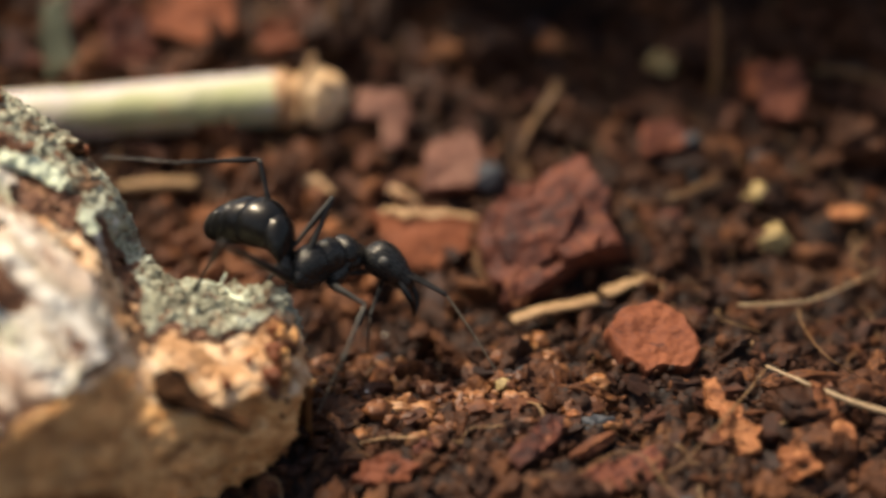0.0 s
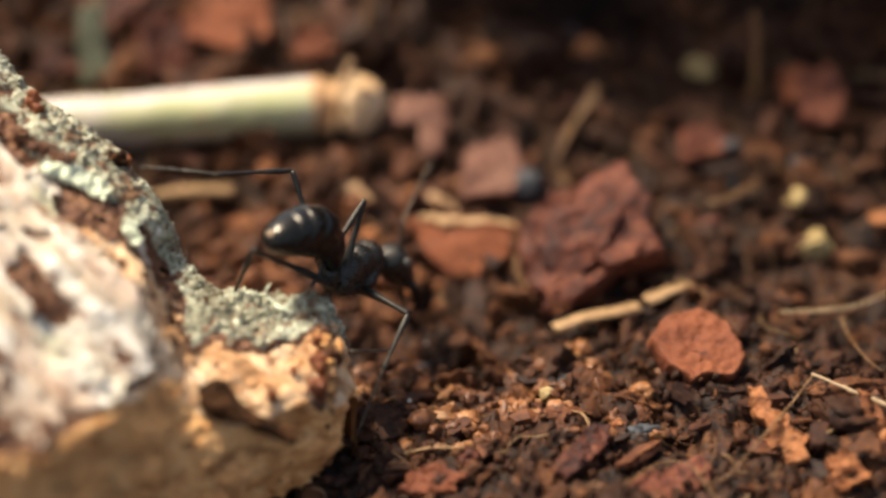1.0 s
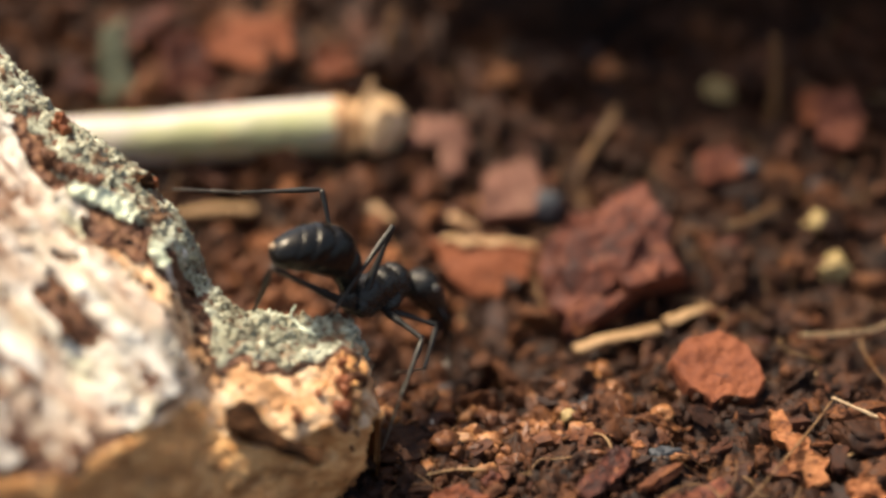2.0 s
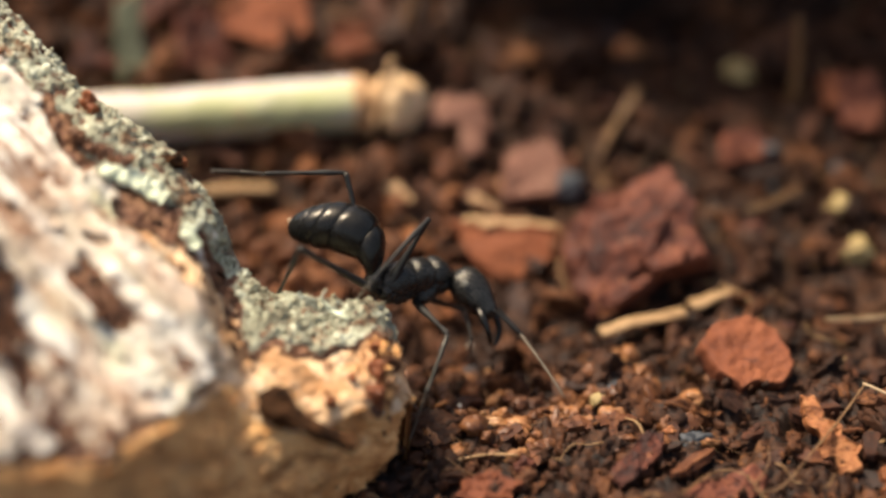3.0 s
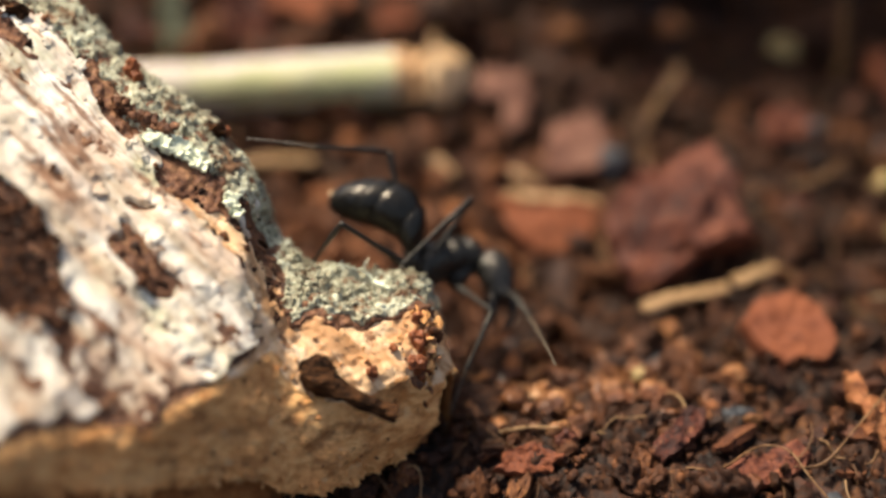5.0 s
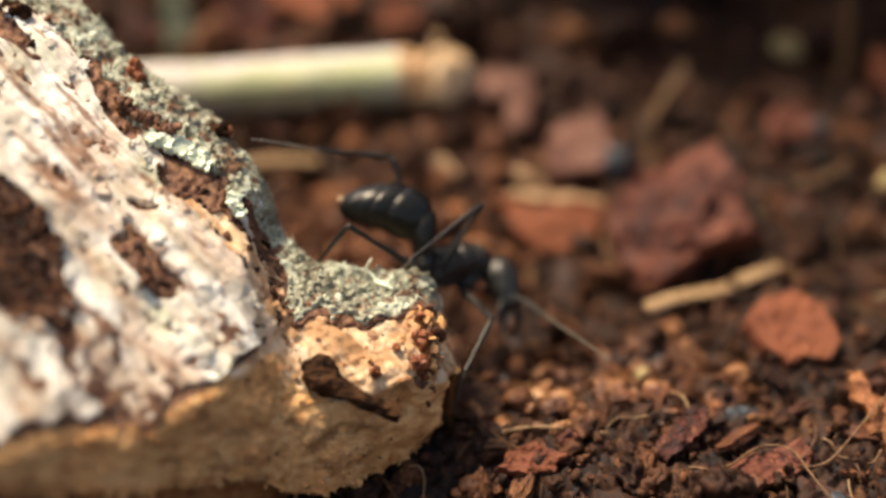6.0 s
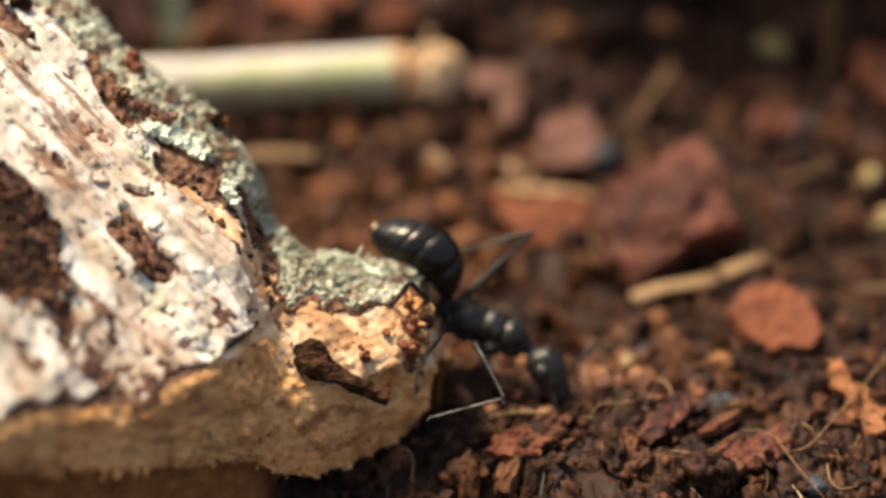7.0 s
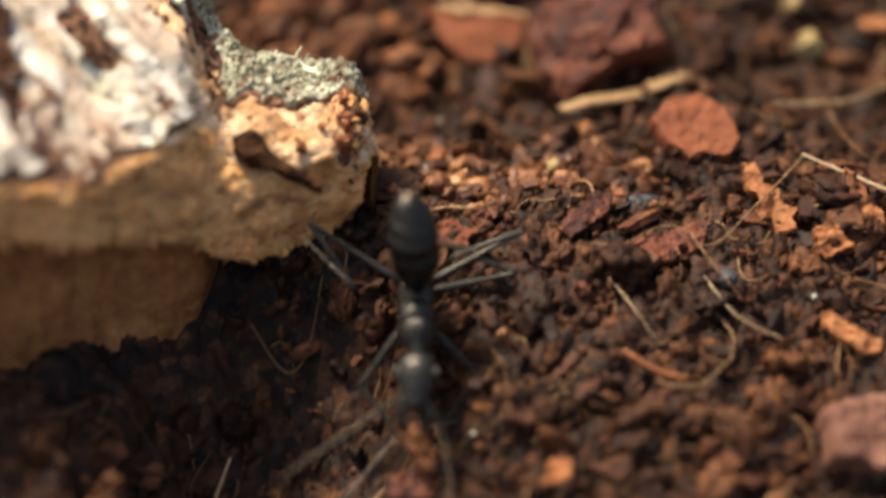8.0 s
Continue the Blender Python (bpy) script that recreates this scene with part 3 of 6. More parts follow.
def build_hairs():
    rng = np.random.default_rng(77)
    pieces = []
    for k in range(430):
        x, y = -22 + 60 * rng.random(), -25 + 60 * rng.random() ** 1.2
        if not free_of_log(np.array([x]), np.array([y]))[0]:
            continue
        a, length = rng.random() * 6.28, 1.2 + 4.0 * rng.random() ** 2
        d = np.array([math.cos(a), math.sin(a)])
        pts = []
        bend = rng.normal() * 0.5
        for s in np.linspace(-0.5, 0.5, 4):
            q = np.array([x, y]) + d * s * length + np.array([-d[1], d[0]]) * bend * (s * s) * length * 1.5
            pts.append((*q, float(ground_height(q[0], q[1])[0]) + 0.3 + 0.5 * rng.random()))
        r = 0.025 + 0.055 * rng.random() ** 2
        pieces.append(tube(pts, [r, r * 1.1, r * 0.5], 5, 12))
    v, f = joined(pieces)
    tagged(piece("root_hairs", v, f, FIBRE), "fine tan root hairs strewn over the soil", "root hairs", kind="stuff")


build_crumbs()
build_tan_grains("tan_grains", "patch of orange-tan crumbs on the darker soil", TAN_CRUMB, 15, 230, 7.5, 1.8, 4.2, 2.6, 0.36)
build_tan_grains("rusty_grains", "rust-brown crumbs on the soil below the stem", RUST_CRUMB, 17, 260, -3.0, 15.5, 5.0, 2.6, 0.65)
build_splinters()
build_hairs()


# ---- the broken log ----
RIDGE = [(-45, 22, 32), (-24.2, 12.1, 22.5), (-20.5, 9.7, 20.2), (-16.8, 6.7, 17.2), (-12.5, 4.6, 14.6), (-10.4, 3.4, 12.5), (-9.5, 2.2, 9.9), (-7.7, 1.3, 7.8), (-4.1, 1.1, 7.4), (-1.2, 0.7, 7.7), (0.1, -0.4, 6.4)]
LIP = [(-45, -28, 12), (-20.8, -15, 7.6), (-18.2, -13.2, 7.3), (-15.2, -12, 6.4), (-12.2, -10.3, 7.1), (-10.2, -8.2, 7.6), (-8.6, -4.2, 7.0), (-4.2, -3.5, 6.3), (-1.0, -2.0, 7.0), (0.1, -1.6, 5.6)]
FOOT = [(-45, -30, 6), (-21, -15.6, 4.8), (-17.8, -13.9, 3.9), (-14.5, -12.1, 2.8), (-9.4, -9.7, 1.6), (-8, -8.5, -0.2), (-4.2, -6.5, -1.0), (-1.3, -4.4, -0.3), (0.1, -3.2, 2.4)]


def log_rows(xs):
    """Profile corners for each x, from the foot of the front over lip and ridge to the back and the underside."""
    def along(line):
        a = np.array(line)
        y, z = np.interp(xs, a[:, 0], a[:, 1]), np.interp(xs, a[:, 0], a[:, 2])
        soft = np.ones(9) / 9
        pad = lambda q: np.convolve(np.pad(q, 4, mode="edge"), soft, "valid")
        return np.column_stack([pad(y), pad(z)])
    ridge, lip, foot = along(RIDGE), along(LIP), along(FOOT)
    width = np.clip((-xs - 6) / 12, 0, 1)[:, None]
    nub = np.clip((xs + 10.5) / 1.5, 0, 1)
    belly = lip + (foot - lip) * 0.34 + np.column_stack([-0.3 - 1.5 * nub, 0.2 * nub])
    crown = (lip + ridge) / 2 + 0.07 * np.column_stack([-(ridge - lip)[:, 1], (ridge - lip)[:, 0]])
    back = ridge * [1, 0.55] + np.column_stack([1.6 + 5 * width[:, 0], np.zeros(len(xs))])
    heel = np.column_stack([ridge[:, 0] + 1.5 + 5 * width[:, 0], np.full(len(xs), -3.0)])
    deep = np.clip((xs + 9.5) / 1.5, 0, 1)
    under = np.column_stack([foot[:, 0] + 2.6 + 2.0 * deep, np.full(len(xs), -15.0)])
    eave = foot + np.column_stack([2.0 + 1.7 * deep, np.full(len(xs), 0.3)])
    return [foot, belly, lip, crown, ridge, back, heel, under, eave]


def log_surface(xs, stretch):
    """Points (n x m x 3) of the log for stretches of its profile: [(corner, samples), ...]."""
    rows = log_rows(xs)
    out = []
    for k, samples in stretch:
        a, b = rows[k], rows[(k + 1) % 9]
        p, q = rows[k - 1], rows[(k + 2) % 9]
        for s in np.linspace(0, 1, samples, endpoint=False):
            line = a + (b - a) * s
            curve = 0.5 * (2 * a + (b - p) * s + (2 * p - 5 * a + 4 * b - q) * s * s + (3 * a - p - 3 * b + q) * s ** 3)
            w = 0.40
            out.append(np.column_stack([xs, line * (1 - w) + curve * w]))
    return np.stack(out, 1)


def surface_normals(p):
    n = np.cross(np.gradient(p, axis=0), np.gradient(p, axis=1))
    n /= np.linalg.norm(n, axis=2)[:, :, None] + 1e-9
    return n


def log_relief(q):
    """Outward relief of the wood at points q."""
    h = 0.34 * rough_noise(q, 3.4, 3, 60)
    h += 0.14 * rough_noise(drawn_out(q, 0.35), 0.8, 3, 70) + 0.09 * rough_noise(q, 0.36, 3, 75)
    return h


def drawn_out(q, k):
    """Points squeezed along the grain by k, so that noise is drawn out along it."""
    d = np.array(GRAIN) / np.linalg.norm(GRAIN)
    return q - (1 - k) * (q @ d)[..., None] * d


def ragged_end(v):
    """The broken end of the log is notched and torn."""
    q = v.reshape(-1, 3)
    w = np.clip((q[:, 0] + 2.2) / 1.6, 0, 1)
    side = np.column_stack([np.zeros(len(q)), q[:, 1], q[:, 2]])
    out = q.copy()
    out[:, 0] += w * (0.55 * rough_noise(side, 1.5, 2, 410) + 0.30 * rough_noise(side, 0.5, 2, 420))
    return out.reshape(v.shape)


STRIP = ((-13.4, 0.6), (-8.6, -4.8))    # a bare streak in the bark, in plan


def off_strip(q):
    a, b = np.array(STRIP[0]), np.array(STRIP[1])
    d = (b - a) / np.linalg.norm(b - a)
    r = q[..., :2] - a
    along = np.clip(r @ d, 0, np.linalg.norm(b - a))
    return np.linalg.norm(r - along[..., None] * d, axis=-1)


LOG_X = np.concatenate([np.linspace(-45, -26, 40, endpoint=False), np.linspace(-26, 0.12, 250)])


def build_log():
    log = new("broken_log")
    tagged(log, "broken piece of rotting log with pale bark and lichen on soil", "log")
    profile = [(0, 40), (1, 40), (2, 60), (3, 60), (4, 24), (5, 12), (6, 14), (7, 24), (8, 16)]
    p = log_surface(LOG_X, profile)
    # the right end is rounded off
    n = -surface_normals(p)
    c = p.mean(1, keepdims=True)
    if ((p - c) * n).sum() < 0:
        n = -n
    q = p.reshape(-1, 3)
    h = log_relief(q)
    v = (q + n.reshape(-1, 3) * h[:, None]).reshape(p.shape)
    end = np.clip((LOG_X + 1.6) / 1.72, 0, 1)
    shrink = np.sqrt(np.clip(1 - end ** 2.6, 0.0, 1))[:, None, None]
    mid = np.array([0, -2.6, 3.6])
    v[:, :, 1:] = mid[1:] + (v[:, :, 1:] - mid[1:]) * np.maximum(shrink, 0.02)
    v = v_wood = ragged_end(v)
    rows, cols = p.shape[:2]
    k = np.arange(cols)
    verts = np.vstack([v.reshape(-1, 3), v[-1].mean(0), v[0].mean(0)])
    j = (k + 1) % cols
    caps = np.vstack([np.stack([np.full(cols, rows * cols), (rows - 1) * cols + k, (rows - 1) * cols + j], 1), np.stack([np.full(cols, rows * cols + 1), j, k], 1)])
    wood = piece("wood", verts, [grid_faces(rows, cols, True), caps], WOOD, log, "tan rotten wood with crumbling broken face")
    wood.data.materials.append(SHADE_WOOD)
    wood.data.materials.append(INNER)
    wood.data.materials.append(OLD_WOOD)
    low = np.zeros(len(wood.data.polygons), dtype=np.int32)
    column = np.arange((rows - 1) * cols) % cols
    # back and underside take the wood colour that holds the shade
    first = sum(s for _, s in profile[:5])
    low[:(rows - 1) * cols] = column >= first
    along = np.repeat(LOG_X[:-1], cols)
    start = profile[0][1] + profile[1][1]
    inner = (column >= start) & (column < start + 84) & (along < -9.0 - 1.2 * np.sin(column * 0.35))
    inner &= off_strip(p[:-1].reshape(-1, 3)) > 1.4 + 0.4 * np.sin(column * 0.5)
    front = column < start
    ragged = 9 * rough_noise(np.column_stack([along, column * 0.08, np.zeros(len(along))]), 2.2, 3, 44)
    aged = front & ((column + ragged < 44 - 2.2 * (along + 6)) | (along + 0.12 * ragged < -9.3))
    low[:(rows - 1) * cols][inner] = 2
    low[:(rows - 1) * cols][aged] = 3
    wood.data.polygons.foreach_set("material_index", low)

    def shell(name, stretch, xs, mask, low, high, mat, label, fine, seed, size):
        """A crust on the log: lies proud where the mask is high and dips into the wood elsewhere."""
        s = log_surface(xs, stretch)
        m = surface_normals(s)
        if (m[:, :, 2]).mean() < 0:
            m = -m
        pts = s.reshape(-1, 3)
        span = np.linspace(0, 1, s.shape[1])[None, :].repeat(len(xs), 0).ravel()
        k = mask(pts, span)
        edge = np.clip(k / 0.14 + 0.5, 0, 1)
        edge = edge * edge * (3 - 2 * edge)
        off = (0.32 * rough_noise(pts, 3.4, 3, 60) if name == "outer_bark" else log_relief(pts)) + low + (high - low) * edge + fine * rough_noise(pts, size, 3, seed) * edge + ((0.15 * np.floor(2.5 * rough_noise(drawn_out(pts, 0.4), 2.0, 2, seed + 7)) / 2.5 + 0.06 * rough_noise(drawn_out(pts, 0.25), 0.7, 2, seed + 17)) * edge if name == "outer_bark" else 0)
        out = (pts + m.reshape(-1, 3) * off[:, None]).reshape(s.shape)
        e2 = np.clip((xs + 1.6) / 1.72, 0, 1)
        sh = np.sqrt(np.clip(1 - e2 ** 2.6, 0.0, 1))[:, None, None]
        out[:, :, 1:] = mid[1:] + (out[:, :, 1:] - mid[1:]) * np.maximum(sh, 0.02)
        out = ragged_end(out)
        f = grid_faces(s.shape[0], s.shape[1])
        keep = (k[f] > -0.2).any(1)
        f = f[keep]
        used, inverse = np.unique(f, return_inverse=True)
        return piece(name, out.reshape(-1, 3)[used], inverse.reshape(f.shape), mat, log, label), out.reshape(-1, 3), k, m.reshape(-1, 3), span

    def bark_mask(q, s):
        k = 0.52 * rough_noise(drawn_out(q, 0.38), 2.1, 3, 81) + 0.19 * rough_noise(drawn_out(q, 0.35), 0.8, 3, 85)
        k += np.clip((0.80 - s) * 4, -1, 0.42)
        k += np.clip((s - 0.07 - 0.05 * rough_noise(q * [1, 0, 0], 1.6, 3, 87)) * 10, -0.9, 0)
        k -= np.clip((q[:, 0] + 10.9 - 0.12 * (q[:, 1] + 8)) * 0.9, 0, 2)
        k -= 0.95 * np.exp(-(off_strip(q) / 1.05) ** 2)
        k -= 1.2 * np.exp(-(((q[:, 0] + 20.9) / 1.9) ** 2 + ((q[:, 1] + 7.0) / 2.4) ** 2))
        for x, y, rx, ry, high in ((-20.4, -12.4, 2.6, 1.5, 0.9), (-13.4, -7.8, 3.2, 1.7, 0.45), (-21.5, 0.8, 2.4, 1.4, 0.45), (-17.6, -3.2, 1.6, 1.6, 0.35)):
            k += high * np.exp(-((q[:, 0] - x) / rx) ** 2 - ((q[:, 1] - y) / ry) ** 2)
        for x, y, rx, ry, deep in ((-15.9, -4.9, 1.0, 0.5, 0.8), (-14.0, -5.7, 1.1, 0.45, 0.8), (-15.8, -12.1, 0.7, 0.6, 1.0), (-18.3, -11.0, 0.7, 1.5, 0.9), (-19.3, -2.8, 0.5, 0.4, 0.8), (-15.4, -2.4, 0.9, 0.3, 0.6), (-12.6, -9.0, 1.1, 0.4, 0.7), (-21.5, 2.0, 0.8, 0.5, 0.6), (-14.6, -8.2, 0.5, 0.7, 0.5)):
            k -= deep * np.exp(-((q[:, 0] - x) / rx) ** 2 - ((q[:, 1] - y) / ry) ** 2)
        return k

    xs = np.linspace(-30, -8, 300)
    bark, bp, bk, bn, bs = shell("outer_bark", [(2, 120), (3, 130)], xs, bark_mask, -0.35, 0.26, BARK, "flaking whitish outer bark", 0.05, 90, 0.45)

    def crust_mask(q, s):
        k = 0.30 * rough_noise(q, 2.2, 4, 111) + 0.18 * rough_noise(q, 0.5, 2, 115)
        left = np.clip((s - 0.60) * 5, -1, 0.5)
        nub = np.clip((s - 0.10) * 5, -1, 0.45)
        t = np.clip((q[:, 0] + 9.4) / 1.5, 0, 1)
        return k + left * (1 - t) + nub * t - np.clip((q[:, 0] + 0.9) * 1.6, 0, 1.5)

    xs = np.linspace(-30, 0.1, 400)
    crust, cp, ck, cn, cs = shell("lichen_crust", [(2, 50), (3, 80), (4, 40)], xs, crust_mask, -0.3, 0.22, LICHEN, "grey-green crusty lichen along the ridge", 0.19, 120, 0.35)

    # red-brown inner bark shows as a rim round the lichen and the outer bark
    shell("inner_rim", [(2, 50), (3, 80)], xs, lambda q, s: crust_mask(q, s) + 0.12, -0.3, 0.12, INNER, "red-brown rim of inner bark", 0.10, 150, 0.3)
    shell("inner_bark", [(1, 30), (2, 90)], np.linspace(-30, -8, 260), lambda q, s: bark_mask(q, np.clip((s - 0.27) / 1.46, -1, 1)) + 0.10 - 0.5 * (s < 0.12), -0.35, 0.14, INNER, "red-brown inner bark under the flaking plates", 0.10, 160, 0.4)
    # curled plates of bark
    rng4 = np.random.default_rng(23)
    plates = []
    for k in range(8):
        v, fs = slab([(math.cos(a) * (0.7 + 0.5 * rng4.random()), math.sin(a) * (0.5 + 0.4 * rng4.random())) for a in np.linspace(0, 6.28, 9)[:-1]], 0.16, 500 + k, 0.4, 0.12, n=20, rings=3)
        plates.append((v, np.vstack([np.vstack([fs[0][:, [0, 1, 2]], fs[0][:, [0, 2, 3]]]), fs[1]])))
    good = np.where((bk > -0.05) & (bk < 0.45) & (bp[:, 0] > -28) & (bs > 0.06))[0]
    pick = rng4.choice(good, 170)
    lean = bn[pick] + 0.14 * rng4.normal(size=(170, 3))
    lean /= np.linalg.norm(lean, axis=1)[:, None]
    side = np.cross(lean, rng4.normal(size=(170, 3)) * 0.5 + [1.0, -0.6, -0.4])
    side /= np.linalg.norm(side, axis=1)[:, None]
    turn = np.stack([side, np.cross(lean, side), lean], -1)
    r = 0.14 + 0.36 * rng4.random(170) ** 2
    v, f = many(plates, bp[pick] + bn[pick] * 0.06, r[:, None] * (0.7 + 0.6 * rng4.random((170, 3))), turn, rng4.integers(0, 8, 170))
    tagged(piece("bark_scale", v, f, BARK, log, "small curled whitish bark scales"), kind="stuff")

    # loose scales of lichen and dirt stuck to the log
    rng = np.random.default_rng(31)
    good = np.where((ck > 0.08) & (cp[:, 0] > -27) & (cp[:, 0] < -0.8) & (cs > 0.2))[0]
    pick = rng.choice(good, 2600)
    r = 0.03 + 0.10 * rng.random(2600) ** 4
    size = r[:, None] * (0.6 + 0.8 * rng.random((2600, 3)))
    v, f = many(CRUMB_SHAPES, cp[pick] + cn[pick] * 0.05, size, turns(rng, 2600), rng.integers(0, 10, 2600))
    tagged(piece("scaly_lichen", v, f, LICHEN, log, "small grey lichen scales"), kind="stuff")
    good = np.where((bk < 0.05) & (bp[:, 0] > -29) & (bs > 0.05))[0]
    d = np.exp(-(((bp[good, 0] + 21.2) / 2.6) ** 2 + ((bp[good, 1] + 7.4) / 2.7) ** 2)) + 0.03
    pick = rng.choice(good, 2400, p=d / d.sum())
    r = 0.05 + 0.20 * rng.random(2400) ** 3
    size = r[:, None] * (0.6 + 0.8 * rng.random((2400, 3)))
    v, f = many(CRUMB_SHAPES, bp[pick] + bn[pick] * 0.30, size, turns(rng, 2400), rng.integers(0, 10, 2400))
    tagged(piece("caked_dirt", v, f, CRUMB, log, "dark soil crumbs caught in the bark"), kind="stuff")

    # torn flakes and resinous crust on the broken end
    rng2 = np.random.default_rng(8)
    n = 130
    ends = [(-1.3, -1.9, 6.9), (-0.75, -2.9, 6.1), (-0.7, -3.9, 5.2), (-0.9, -4.1, 3.9), (-0.8, -4.0, 2.8), (-1.5, -4.4, 1.4)]
    line = smooth_line(ends, n) + 0.26 * rng2.normal(size=(n, 3)) * [0.8, 0.5, 0.6]
    r = 0.16 + 0.42 * rng2.random(n) ** 2.5
    size = r[:, None] * (0.6 + 0.8 * rng2.random((n, 3)))
    which = rng2.integers(0, 8, n)
    turn2 = turns(rng2, n)
    for part_of, mat, name, label in ((which < 4, INNER, "crumbling_edge", "dark resinous flakes on the broken end"), (which >= 4, OLD_WOOD, "torn_flake", "thin orange-tan flakes of torn wood")):
        v, f = many(plates, line[part_of], size[part_of], turn2[part_of], which[part_of])
        tagged(piece(name, v, f, mat, log, label), kind="stuff")
    # crumbs and torn flakes of wood on the broken face and along its foot
    rng5 = np.random.default_rng(41)
    face = v_wood[:, :start].reshape(-1, 3)
    low_edge = np.tile(np.arange(start), rows) < 6
    for name, count, spots, small, large, mat, label in (("wood_crumb", 420, face[(face[:, 0] > -21) & (face[:, 0] < -0.9)], 0.07, 0.26, OLD_WOOD, "small crumbs of rotten wood on the face"), ("wood_fleck", 150, face[(face[:, 0] > -20) & (face[:, 0] < -0.9)], 0.06, 0.2, INNER, "dark brown flecks in the wood"), ("foot_flake", 160, face[low_edge & (face[:, 0] > -20)], 0.12, 0.5, OLD_WOOD, "torn tan flakes along the foot of the wood")):
        at = spots[rng5.integers(0, len(spots), count)] + 0.06 * rng5.normal(size=(count, 3))
        size = (small + (large - small) * rng5.random(count) ** 3)[:, None] * (0.6 + 0.8 * rng5.random((count, 3)))
        w, f = many(plates, at, size, turns(rng5, count), rng5.integers(0, 8, count))
        tagged(piece(name, w, f, mat, log, label), kind="stuff")
    # stub of a twig on the broken face
    pts = [(-6.9, -5.2, 5.35), (-6.3, -6.0, 5.45), (-5.5, -6.6, 5.2), (-4.4, -6.95, 4.8), (-3.2, -7.2, 4.35), (-2.35, -7.35, 4.05)]
    v, f = tube(pts, [0.62, 0.88, 0.72, 0.50, 0.44, 0.40, 0.46], 40, 150, 0.10, 4)
    v += np.clip((-4.4 - v[:, :1]) / 2.0, 0.35, 1) * 0.24 * np.stack([rough_noise(v * [0.5, 1, 1], 0.6, 3, 590 + k) for k in range(3)], 1)
    v += 0.09 * np.stack([rough_noise(v * [0.4, 1, 1], 0.2, 3, 600 + k) for k in range(3)], 1)
    piece("twig_stub", v, f, KNOT, log, "dark broken twig stub")
    # reddish resin lumps
    for x, y, z, r in ((-16.6, 5.5, 17.35, 0.5), (-16.3, 5.2, 17.0, 0.35), (-11.75, 4.2, 14.3, 0.4), (-1.2, -3.35, 5.9, 0.5), (-1.45, -4.3, 5.15, 0.45), (-1.1, -4.1, 4.4, 0.4), (-1.3, -2.4, 6.7, 0.35), (-3.6, -5.2, 5.15, 0.3), (-2.6, -4.0, 5.9, 0.22)):
        v, f = lump((r, r * 0.8, r * 1.05), int(90 + x * 7), 0.5, 3.0)
        piece("resin_drop", v + [x, y, z], f, RESIN, log, "reddish-brown resin lump")
    for x, y, z, r in ((-12.1, 4.0, 14.55, 0.5), (-22.8, 6.0, 20.4, 0.7), (-5.9, -1.6, 7.2, 0.25), (-7.6, -0.4, 8.0, 0.3), (-9.6, 0.2, 9.6, 0.3)):
        v, f = lump((r, r * 0.8, r * 0.9), int(190 + x * 7), 0.5, 3.0)
        piece("bark_wart", v + [x, y, z], f, KNOT, log, "dark brown wart on the ridge")
    # brown flaky strip along the lichen
    rng3 = np.random.default_rng(12)
    n = 150
    a = rng3.random(n)
    c = np.array([-17.3, 3.1, 16.5]) + a[:, None] * np.array([2.9, -1.2, -1.4]) + np.array([0.06, -0.15, 0.25]) + 0.22 * rng3.normal(size=(n, 3))
    size = (0.06 + 0.2 * rng3.random(n) ** 2)[:, None] * (0.6 + 0.8 * rng3.random((n, 3)))
    v, f = many(CRUMB_SHAPES, c, size, turns(rng3, n), rng3.integers(0, 10, n))
    tagged(piece("flaky_strip", v, f, INNER, log, "red-brown flaky strip in the lichen"), kind="stuff")

    def lay(ob, place, normal, spin):
        up = Vector(normal).normalized()
        turn = up.to_track_quat("Z", "Y").to_matrix().to_4x4()
        ob.matrix_basis = Matrix.Translation(Vector(mm(*place)) + up * 0.46 * MM) @ turn @ Matrix.Rotation(spin, 4, "Z")

    # pale leafy lichen
    for place, normal, r in (((-15.32, 1.26, 15.19), (0.2, -0.5, 0.84), 0.42), ((-14.75, 1.45, 14.9), (0.3, -0.4, 0.84), 0.55), ((-14.28, 1.5, 14.59), (0.4, -0.4, 0.8), 0.62), ((-13.7, 1.6, 14.3), (0.4, -0.4, 0.8), 0.55), ((-13.3, 1.6, 13.96), (0.4, -0.45, 0.75), 0.6), ((-12.76, 1.22, 13.62), (0.3, -0.4, 0.8), 0.42), ((-11.19, -0.27, 12.35), (0.5, -0.45, 0.7), 0.48), ((-10.92, -0.65, 11.82), (0.4, -0.4, 0.8), 0.34)):
        k = int(40 + place[0] * 7)
        lobes = [(r * (0.98 + 0.26 * math.cos(4.0 * a + k) + 0.16 * math.cos(9.0 * a + 2 * k)) * math.cos(a), r * (0.98 + 0.26 * math.cos(4.0 * a + k) + 0.16 * math.cos(9.0 * a + 2 * k)) * math.sin(a)) for a in np.linspace(0, 6.28, 25)[:-1]]
        v, f = slab(lobes, 0.24, k, 0.22)
        v[:, 2] += 0.10 * rough_noise(v * [1, 1, 0], 0.22, 2, k + 3)
        lay(piece("lichen_rosette", v, f, PALE_LICHEN, log, "pale green leafy lichen patch"), place, normal, 0.7 * k)
